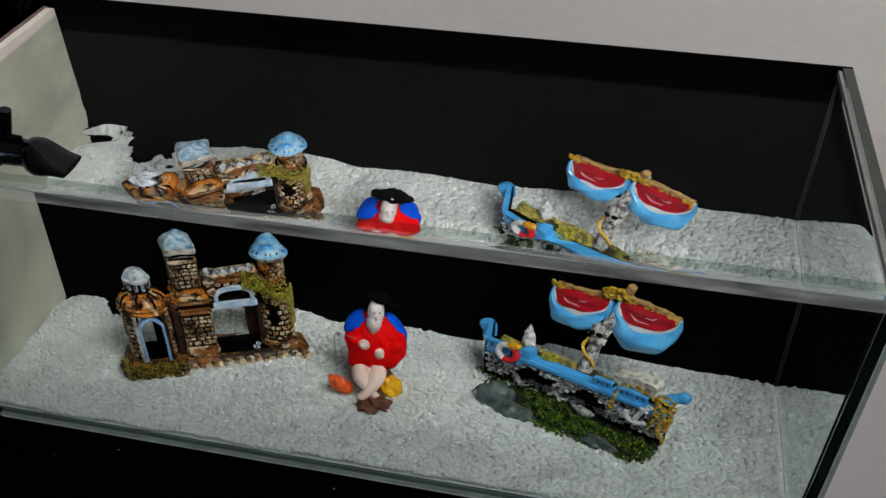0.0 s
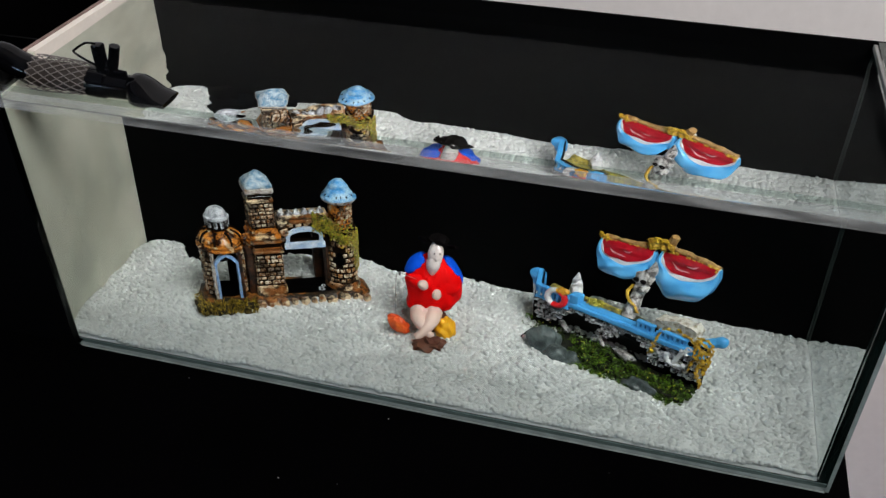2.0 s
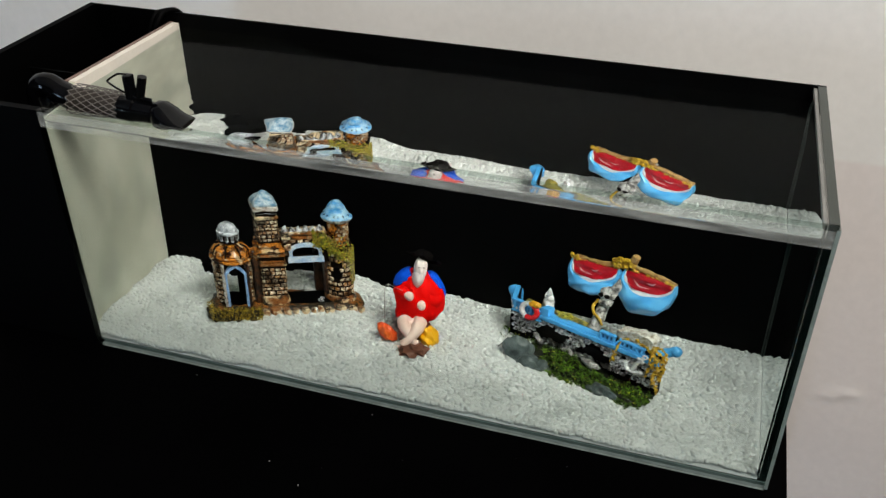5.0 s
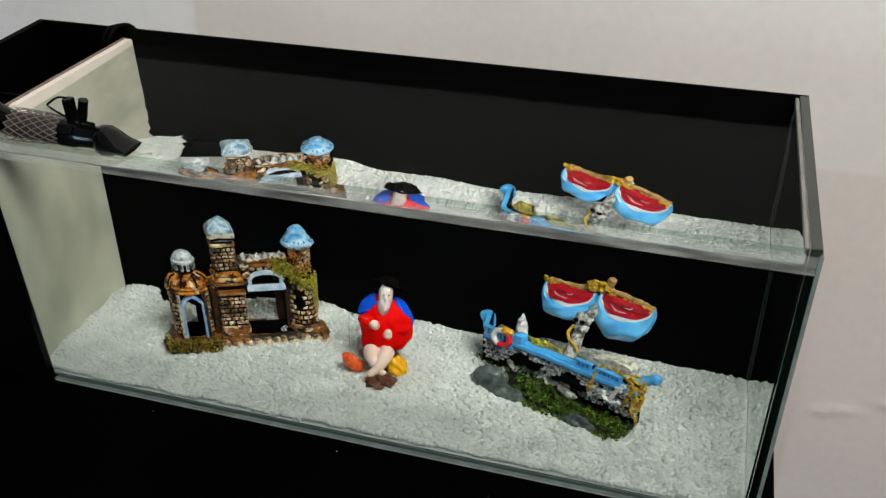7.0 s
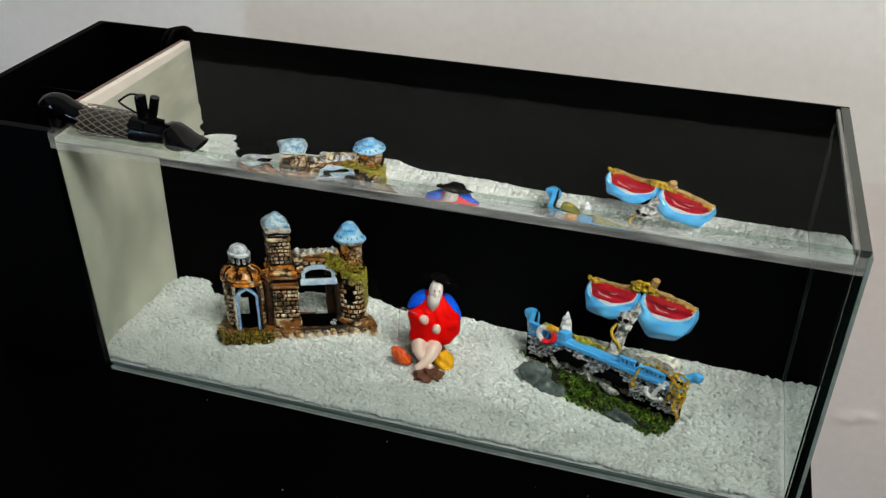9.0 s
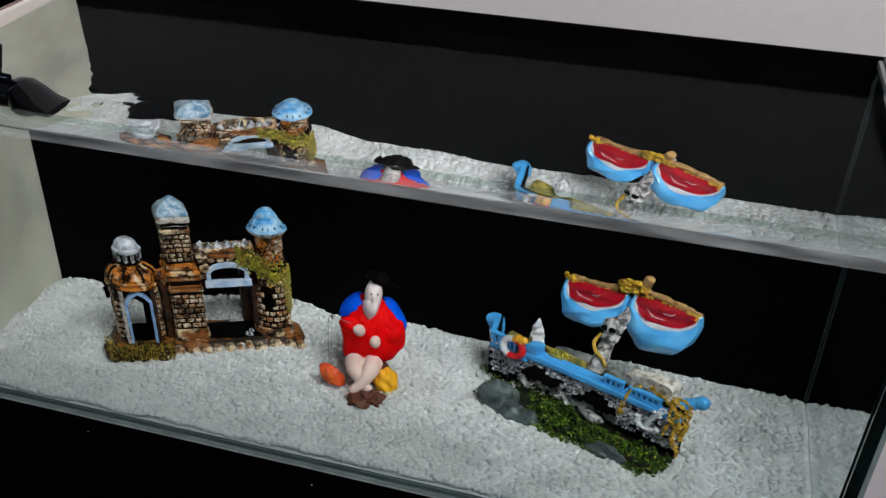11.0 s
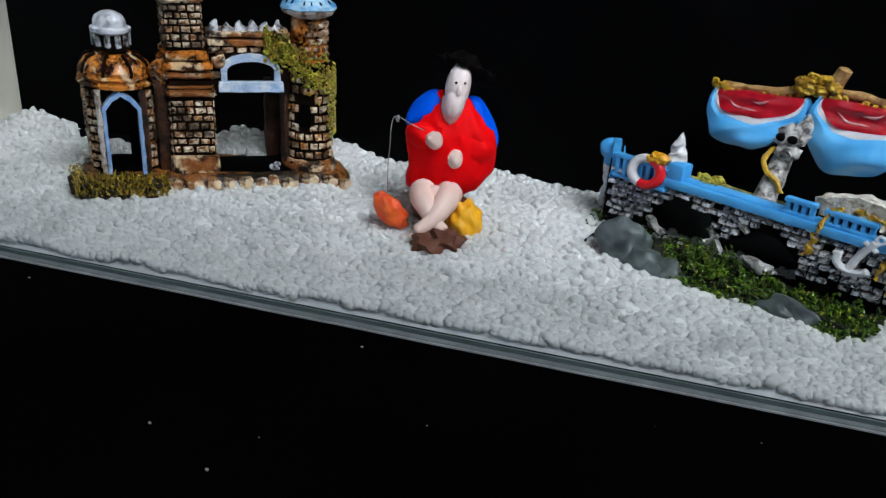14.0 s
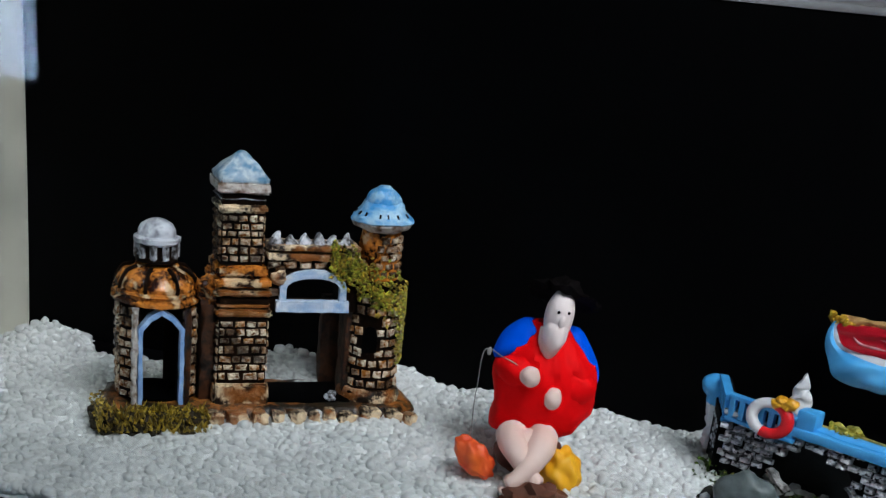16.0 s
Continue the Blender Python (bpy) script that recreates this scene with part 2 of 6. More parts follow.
def box(bm, x0, x1, y0, y1, z0, z1, mi=0, bevel=0.0):
    r = bmesh.ops.create_cube(bm, size=1.0)
    vs = r["verts"]
    for v in vs:
        v.co = Vector((x0 + (v.co.x + 0.5) * (x1 - x0), y0 + (v.co.y + 0.5) * (y1 - y0), z0 + (v.co.z + 0.5) * (z1 - z0)))
    fs = {f for v in vs for f in v.link_faces}
    for f in fs:
        f.material_index = mi
    if bevel:
        es = {e for v in vs for e in v.link_edges}
        bmesh.ops.bevel(bm, geom=list(es), offset=bevel, segments=2, affect="EDGES", profile=0.6, material=-1)
    return vs


def lathe(bm, prof, seg=24, cx=0.0, cy=0.0, mi=0, sx=1.0, sy=1.0, ribs=0, rib=0.0):
    """Turns a profile of (radius, height) round an upright axis."""
    rings = []
    for r, z in prof:
        ring = []
        for k in range(seg):
            a = 2 * math.pi * k / seg
            rr = r * (1 + rib * (abs(math.cos(a * ribs / 2)) - 0.6)) if ribs else r
            ring.append(bm.verts.new((cx + rr * math.cos(a) * sx, cy + rr * math.sin(a) * sy, z)))
        rings.append(ring)
    for a, b in zip(rings, rings[1:]):
        for k in range(seg):
            f = bm.faces.new((a[k], a[(k + 1) % seg], b[(k + 1) % seg], b[k]))
            f.material_index = mi
    for ring in (rings[0], rings[-1]):
        f = bm.faces.new(ring)
        f.material_index = mi
    return rings


def tube(bm, pts, radius, seg=10, mi=0):
    """A round bar along points; radius: one number or one a point."""
    pts = [Vector(p) for p in pts]
    rad = radius if isinstance(radius, (list, tuple)) else [radius] * len(pts)
    rings, up = [], None
    for i, p in enumerate(pts):
        d = (pts[min(i + 1, len(pts) - 1)] - pts[max(i - 1, 0)]).normalized()
        if up is None:
            up = d.orthogonal().normalized()
        up = (up - d * up.dot(d)).normalized()
        side = d.cross(up)
        rings.append([bm.verts.new(p + (up * math.cos(2 * math.pi * k / seg) + side * math.sin(2 * math.pi * k / seg)) * rad[i]) for k in range(seg)])
    for a, b in zip(rings, rings[1:]):
        for k in range(seg):
            bm.faces.new((a[k], a[(k + 1) % seg], b[(k + 1) % seg], b[k])).material_index = mi
    for ring in (rings[0], rings[-1]):
        bm.faces.new(ring).material_index = mi


def spline(pts, n=6):
    """Catmull-Rom through points."""
    pts = [Vector(p) for p in pts]
    out = []
    for i in range(len(pts) - 1):
        p0, p1, p2, p3 = pts[max(i - 1, 0)], pts[i], pts[i + 1], pts[min(i + 2, len(pts) - 1)]
        for k in range(n):
            t = k / n
            out.append(0.5 * ((2 * p1) + (p2 - p0) * t + (2 * p0 - 5 * p1 + 4 * p2 - p3) * t * t + (3 * p1 - p0 - 3 * p2 + p3) * t ** 3))
    return out + [pts[-1]]


def prism(bm, poly, y0, y1, mi=0):
    """A slab with an outline of (x, z) points, from depth y0 to y1."""
    a = [bm.verts.new((x, y0, z)) for x, z in poly]
    b = [bm.verts.new((x, y1, z)) for x, z in poly]
    fs = [bm.faces.new(a), bm.faces.new(b[::-1])]
    n = len(poly)
    for k in range(n):
        fs.append(bm.faces.new((a[k], b[k], b[(k + 1) % n], a[(k + 1) % n])))
    for f in fs:
        f.material_index = mi
    return a + b


def blob(bm, c, r, sub=3, amp=0.15, freq=1.5, mi=0, turn=None, seed=0.0):
    """A lump: a ball stretched to radii r and pushed about by noise."""
    res = bmesh.ops.create_icosphere(bm, subdivisions=sub, radius=1.0)
    for v in res["verts"]:
        p = v.co.copy()
        p *= 1 + amp * noise.noise(p * freq + Vector((seed, seed * 2, -seed)))
        p = Vector((p.x * r[0], p.y * r[1], p.z * r[2]))
        if turn:
            p = turn @ p
        v.co = p + Vector(c)
    for f in {f for v in res["verts"] for f in v.link_faces}:
        f.material_index = mi
    return res["verts"]


def rough_up(bm, amp, freq, seed=0.0):
    for v in bm.verts:
        v.co += noise.noise_vector(v.co * freq + Vector((seed, 0, 0))) * amp


def cut(bm, size):
    """Splits long edges, so that the shape can be made uneven."""
    for _ in range(4):
        es = [e for e in bm.edges if e.calc_length() > size]
        if not es:
            break
        bmesh.ops.subdivide_edges(bm, edges=es, cuts=1, use_grid_fill=True)
    bmesh.ops.triangulate(bm, faces=[f for f in bm.faces if len(f.verts) > 4])


# ---- the room ----
def slab(name, x0, x1, y0, y1, z0, z1, m, label, bevel=0.0):
    bm = bmesh.new()
    box(bm, x0, x1, y0, y1, z0, z1, bevel=bevel)
    ob = part(name, bm, m)
    return tagged(ob, label, name.split("_")[0], kind="structure")


FLOOR_Z, CEIL_Z = -0.75, 1.75
slab("floor", -2.7, 2.4, -3.0, 0.41, FLOOR_Z - 0.05, FLOOR_Z, M_FLOOR, "grey tiled floor of the room")
slab("ceiling", -2.7, 2.4, -3.0, 0.41, CEIL_Z, CEIL_Z + 0.05, M_CEIL, "plain white painted ceiling")
slab("wall_east", 2.4, 2.5, -3.0, 0.41, FLOOR_Z, CEIL_Z, M_ROOM, "plain painted side wall")
slab("wall_west", -2.8, -2.7, -3.0, 0.41, FLOOR_Z, CEIL_Z, M_ROOM_UNLIT, "plain side wall, its paint darkened to look unlit")


def wall_behind():
    """Off-white plaster with a few raised and chipped marks."""
    bm = bmesh.new()
    nx = 150
    x0, x1, z0, z1 = -1.0, 1.1, -0.4, 0.9
    grid = []
    bumps = [(0.600, -0.156, 0.013, 0.0060, 0.0013), (0.586, -0.163, 0.010, 0.006, 0.0011), (0.640, -0.141, 0.013, 0.006, 0.0012), (0.70, -0.150, 0.014, 0.006, 0.0012),
             (0.30, 0.62, 0.008, 0.004, 0.001), (0.47, 0.60, 0.006, 0.003, 0.001), (0.08, 0.55, 0.01, 0.004, 0.001)]
    xs = sorted([x0 + (x1 - x0) * i / 90 for i in range(91)] + [0.54 + 0.0025 * i for i in range(80)])
    zs = sorted([z0 + (z1 - z0) * i / 60 for i in range(61)] + [-0.19 + 0.0025 * i for i in range(40)])
    for x in xs:
        col = []
        for z in zs:
            d = 0.0012 * noise.noise(Vector((x * 3, 0, z * 3)))
            for bx, bz, sx, sz, h in bumps:
                d += h * math.exp(-((x - bx) / sx) ** 2 - ((z - bz) / sz) ** 2)
            col.append(bm.verts.new((x, WALL_Y - d, z)))
        grid.append(col)
    for a, b in zip(grid, grid[1:]):
        for k in range(len(zs) - 1):
            bm.faces.new((a[k], b[k], b[k + 1], a[k + 1]))
    ob = part("wall_north", bm, M_WALL)
    tagged(ob, "off-white painted plaster wall with small chips", "wall", kind="structure")
    slab("wall_north_core", -2.7, 2.4, WALL_Y + 0.006, WALL_Y + 0.105, FLOOR_Z, CEIL_Z, M_WALL, "off-white plaster wall behind the tank")


wall_behind()


def rear_wall_with_window():
    """The wall behind the viewer, with a curtained window at one end."""
    y, wx0, wx1, wz0, wz1 = -3.0, -2.36, -2.07, -0.45, 0.9
    bm = bmesh.new()
    box(bm, -2.7, wx0, y - 0.1, y, FLOOR_Z, CEIL_Z)
    box(bm, wx1, 2.4, y - 0.1, y, FLOOR_Z, CEIL_Z)
    box(bm, wx0, wx1, y - 0.1, y, FLOOR_Z, wz0)
    box(bm, wx0, wx1, y - 0.1, y, wz1, CEIL_Z)
    tagged(part("wall_south", bm, M_ROOM_UNLIT), "wall with a window, its paint darkened to look unlit", "wall", kind="structure")
    m = bpy.data.materials.new("daylight")
    m.use_nodes = True
    b = m.node_tree.nodes["Principled BSDF"]
    b.inputs["Base Color"].default_value = (0.5, 0.7, 0.9, 1)
    b.inputs["Emission Color"].default_value = (0.55, 0.75, 1.0, 1)
    b.inputs["Emission Strength"].default_value = 26.0
    bm = bmesh.new()
    box(bm, wx0, wx1, y - 0.09, y - 0.08, wz0, wz1)
    tagged(part("window_1", bm, m), "bright daylit window with pale blue light", "window", kind="structure")


rear_wall_with_window()


def ceiling_lamp():
    r = root("ceiling_lamp", pose(LAMP[0], LAMP[1], CEIL_Z), "round white ceiling lamp, switched on", "lamp")
    m = mat("lamp_white", (0.8, 0.8, 0.78), 0.5)
    bm = bmesh.new()
    lathe(bm, [(0.17, 0.0), (0.17, -0.03), (0.15, -0.05), (0.15, 0.0)], 40)
    part("shade", bm, m, r)
    bm = bmesh.new()
    tube(bm, [(0, 0, 0), (0, 0, -0.05)], 0.02)
    part("stem", bm, m, r)


ceiling_lamp()


# ---- the table ----
def table():
    r = root("table", pose(0, 0, 0), "black laminate table under the fish tank", "table")
    bm = bmesh.new()
    box(bm, -0.62, 0.5125, -0.42, 0.285, -0.03, -0.0005, bevel=0.0012)
    part("tabletop", bm, M_TABLE, r)
    for x in (-0.57, 0.46):
        for y in (-0.37, 0.23):
            bm = bmesh.new()
            box(bm, x, x + 0.045, y, y + 0.045, FLOOR_Z, -0.03, bevel=0.002)
            part("leg", bm, M_TABLE, r)
    bm = bmesh.new()
    box(bm, -0.55, 0.48, 0.25, 0.26, -0.12, -0.03)
    part("apron", bm, M_TABLE, r)


table()


def dust():
    bm = bmesh.new()
    rnd = random.Random(5)
    spots = [(0.2402, -0.0104), (0.1916, -0.0699), (0.1043, -0.0098), (0.2180, -0.083)]
    spots += [(rnd.uniform(-0.1, 0.5), rnd.uniform(-0.14, -0.01)) for _ in range(17)]
    for i, (x, y) in enumerate(spots):
        s = 0.0007 if i < 4 else rnd.uniform(0.0002, 0.00045)
        blob(bm, (x, y, s * 0.3), (s, s * rnd.uniform(0.5, 1), s * 0.6), 1, 0.3, 2, seed=i)
    tagged(part("dust", bm, M_DUST), "pale specks of dust on the black tabletop", "dust", kind="stuff")


dust()


# ---- the fish tank ----
def pane(name, x0, x1, y0, y1, z0, z1, face_axis, parent, face, edge, label="", top=None):
    """A sheet of glass: clear faces across one axis, dark green cut edges."""
    bm = bmesh.new()
    box(bm, x0, x1, y0, y1, z0, z1)
    bmesh.ops.recalc_face_normals(bm, faces=bm.faces)
    for f in bm.faces:
        f.material_index = 0 if abs(f.normal[face_axis]) > 0.9 else 2 if abs(f.normal.z) > 0.9 else 1
    return part(name, bm, [face, edge, top or edge], parent, label)


def fish_tank():
    r = root("fish_tank", pose(0, 0, 0), "rectangular glass fish tank with black back and side filter", "aquarium")
    g = GLASS
    pane("front_pane", FILM, XR, 0.0, g, 0.0, RIM, 1, r, M_PANE, M_RIM, "clear front glass")
    pane("side_pane", XR - g, XR, g + 0.0004, INNER - 0.0004, BASE, RIM, 0, r, M_PANE, M_EDGE_GREEN, "clear glass end", M_EDGE)
    bm = bmesh.new()
    x1 = FILM - 0.0004
    prism(bm, [(XL, 0.0), (x1, 0.0), (x1, RIM), (XL, RIM)], 0.0, g)
    part("front_pane_black", bm, M_BLACK, r, "black-backed front glass of the filter chamber")
    # the film's corner flares a little at the bottom
    bm = bmesh.new()
    prism(bm, [(x1 + 0.0002, 0.0003)] + [(FILM + 0.0062 * (1 - math.sin(math.pi / 2 * k / 8)), 0.0003 + 0.0090 * (1 - math.cos(math.pi / 2 * k / 8))) for k in range(9)] + [(x1 + 0.0002, 0.0093)], -0.0005, -0.0001)
    part("film_corner", bm, M_BLACK, r, "curved black corner of the film")
    pane("back_pane", XL, XR, INNER, DEPTH, 0.0, RIM, 1, r, M_BLACK, M_EDGE_DARK, "black-backed rear glass")
    pane("side_pane_black", XL, XL + g, g + 0.0004, INNER - 0.0004, BASE, RIM, 0, r, M_BLACK, M_EDGE_DARK, "black-backed end of the filter chamber")
    pane("bottom_pane", XL + 0.0004, XR - 0.0004, g + 0.0004, INNER - 0.0004, 0.0002, BASE - 0.0001, 2, r, M_EDGE_DARK, M_EDGE_BASE, "dark glass bottom")
    # white partition with a notch at the front for the outlet
    bm = bmesh.new()
    yb, yf, zt = INNER - 0.001, g + 0.001, RIM - 0.004
    vs = prism(bm, [(yf, BASE), (yb, BASE), (yb, zt - 0.0042), (0.052, zt), (0.044, zt - 0.012), (0.016, zt - 0.016), (yf, zt - 0.012)], PART - 0.0045, PART)
    for v in vs:
        v.co = Vector((v.co.y, v.co.x, v.co.z))
    bmesh.ops.recalc_face_normals(bm, faces=bm.faces)
    part("partition", bm, M_PART, r, "white plastic partition board")
    bm = bmesh.new()
    vs = prism(bm, [(0.05, BASE), (yb, BASE), (yb, zt - 0.0032), (0.05, zt + 0.001)], PART - 0.0074, PART - 0.0049)
    for v in vs:
        v.co = Vector((v.co.y, v.co.x, v.co.z))
    part("partition_backing", bm, M_PART_EDGE, r, "brown board edge")
    bm = bmesh.new()
    vs = prism(bm, [(0.053, zt - 0.0070), (yb - 0.001, zt - 0.0112), (yb - 0.001, zt - 0.0036), (0.053, zt + 0.0006)], PART - 0.0046, PART + 0.0006)
    for v in vs:
        v.co = Vector((v.co.y, v.co.x, v.co.z))
    cut(bm, 0.01)
    rough_up(bm, 0.0003, 60)
    part("partition_strip", bm, M_STRIP, r, "cream dry strip along the partition's top")
    # silicone seams
    for y in (g + 0.0006, INNER - 0.0018):
        bm = bmesh.new()
        box(bm, XR - g - 0.0016, XR - g - 0.0004, y, y + 0.0012, g, RIM - 0.002)
        part("corner_seam", bm, M_EDGE_GREEN, r)
    # front seam, paled to paint the gravel's reflection in the bottom glass
    bm = bmesh.new()
    box(bm, FILM + 0.004, XR - 0.002, -0.0004, 0.0003, 0.0, 0.0007)
    cut(bm, 0.006)
    rough_up(bm, 0.00025, 90)
    part("bottom_seam", bm, M_SEAM_PALE, r)
    bm = bmesh.new()
    box(bm, FILM + 0.003, XR - 0.001, 0.0030, g - 0.0001, 0.0002, 0.0009)
    part("bottom_joint", bm, M_SEAM, r, "dark grey-green joint under the front glass")
    bm = bmesh.new()
    box(bm, FILM + 0.003, XR - 0.001, 0.0005, 0.0028, 0.0002, 0.0009)
    cut(bm, 0.006)
    rough_up(bm, 0.0002, 120)
    part("bottom_bead", bm, M_JOINT, r, "grey silicone bead under the front glass, tinted for the gravel's reflection")
    bm = bmesh.new()
    box(bm, XR - 0.0020, XR + 0.0001, -0.0003, 0.0, 0.001, RIM + 0.0002)
    part("edge_seam", bm, M_EDGE_TEAL, r, "ground edge of the front glass")
    bm = bmesh.new()
    box(bm, XR - g - 0.0026, XR - g - 0.0002, g + 0.002, INNER - 0.002, RIM - 0.0042, RIM - 0.0008, bevel=0.0005)
    part("side_bead", bm, M_BEAD, r, "grey silicone bead along the side glass")
    # added veil on the front glass above the water, painting its grey reflection
    bm = bmesh.new()
    box(bm, FILM + 0.0005, XR - 0.0022, -0.0003, -0.0001, WATER + 0.0006, RIM - 0.0006)
    part("haze_band", bm, M_HAZE, r, "pale veil painting the glass's grey reflection above the water").visible_shadow = False
    # inner shelf of the filter chamber
    bm = bmesh.new()
    box(bm, XL + g + 0.001, PART - 0.009, 0.098, 0.100, 0.02, RIM - 0.02)
    part("chamber_divider", bm, M_BLACK, r)
    return r


fish_tank()


def water_height(x, y):
    """Small waves, strongest where the outlet blows in, and the rim drawn up at the glass."""
    d = math.hypot((x - 0.135) / 0.085, (y - 0.040) / 0.055)
    a = 0.00040 * math.exp(-d * d) + 0.00003
    a += 0.0011 * math.exp(-((x - 0.110) / 0.034) ** 2 - ((y - 0.034) / 0.024) ** 2)
    w = noise.noise(Vector((x * 42, y * 75, 0.3))) + 0.35 * noise.noise(Vector((x * 100, y * 160, 4.0)))
    front = y - GLASS - 0.0002
    lap = 0.00022 * math.exp(-(front / 0.022) ** 2) * noise.noise(Vector((x * 26, y * 170, 9.0)))
    return WATER + a * w + lap + 0.0024 * math.exp(-front / 0.0019) + 0.0015 * math.exp(-(XR - GLASS - x) / 0.0015)


def water_body():
    """The water up to its level, a closed body with a rippled top."""
    bm = bmesh.new()
    x0, x1, y0, y1, z0 = PART - 0.002, XR - GLASS - 0.0002, GLASS + 0.0002, INNER + 0.0015, BASE - 0.001
    ys = [y0 + 0.0006 * k for k in range(12)]
    ys += [ys[-1] + (y1 - ys[-1]) * (k + 1) / 76 for k in range(76)]
    xs = [x0 + (x1 - 0.006 - x0) * i / 220 for i in range(221)] + [x1 - 0.006 + 0.001 * k for k in range(1, 7)]
    nx, ny = len(xs) - 1, len(ys) - 1
    top = [[bm.verts.new((x, y, 0)) for y in ys] for x in xs]
    for col in top:
        for v in col:
            v.co.z = water_height(v.co.x, v.co.y)
    fs = []
    for i in range(nx):
        for j in range(ny):
            fs.append(bm.faces.new((top[i][j], top[i + 1][j], top[i + 1][j + 1], top[i][j + 1])))
    for f in fs:
        f.smooth = True
    rim = [top[i][0] for i in range(nx + 1)] + [top[nx][j] for j in range(1, ny + 1)] + [top[i][ny] for i in range(nx - 1, -1, -1)] + [top[0][j] for j in range(ny - 1, 0, -1)]
    low = [bm.verts.new((v.co.x, v.co.y, z0)) for v in rim]
    n = len(rim)
    for k in range(n):
        bm.faces.new((rim[k], low[k], low[(k + 1) % n], rim[(k + 1) % n]))
    bm.faces.new(low)
    bmesh.ops.recalc_face_normals(bm, faces=bm.faces)
    me = bpy.data.meshes.new("water")
    bm.to_mesh(me)
    bm.free()
    me.materials.append(M_WATER)
    me.materials.append(M_WATER_SIDE)
    for f in me.polygons:
        if f.normal.x > 0.9:
            f.material_index = 1
    me.set_sharp_from_angle(angle=radians(50))
    ob = new("water", me)
    ob.visible_shadow = False
    tagged(ob, "clear still water filling the tank, rippled near the outlet", "water", kind="structure")


water_body()


# ---- gravel ----
def bed(x, y):
    """Height of the gravel."""
    t = max(0.0, min(1.0, (y - 0.006) / 0.180))
    back = float(np.interp(x, (0.0, 0.03, 0.045, 0.09, 0.11, 0.14, 0.18, 0.20, 0.26, 0.30, 0.36, 0.41, 0.44, 0.50), (0.0020, 0.0010, -0.0015, 0.0040, 0.0065, 0.0105, 0.0110, 0.0060, 0.0082, 0.0066, 0.0090, 0.0080, 0.0070, 0.0055)))
    z = 0.0052 + (back - 0.0052) * t ** 1.5 + 0.0020 * math.sin(math.pi * t)
    z += 0.0122 * math.exp(-((x - 0.027) / 0.0165) ** 2 - ((y - 0.158) / 0.018) ** 2)
    z += 0.0090 * math.exp(-((x - 0.135) / 0.022) ** 2 - ((y - 0.160) / 0.014) ** 2)
    z += 0.0028 * noise.noise(Vector((x * 24, y * 24, 0))) + 0.0019 * noise.noise(Vector((x * 75, y * 75, 5)))
    # a shallow trough along the wreck's foot
    u, v = (x - 0.3015) * 0.894 - (y - 0.1441) * 0.448, (x - 0.3015) * 0.448 + (y - 0.1441) * 0.894
    z -= 0.0046 * math.exp(-((v + 0.011) / 0.022) ** 4) * math.exp(-((u - 0.078) / 0.066) ** 4)
    # bare glass in the hollow at the back, between the heaps
    far = max(0.0, min(1.0, (y - 0.165) / 0.008)) * math.exp(-((x - 0.061) / 0.017) ** 4)
    return max(z - 0.010 * far, 0.0004)


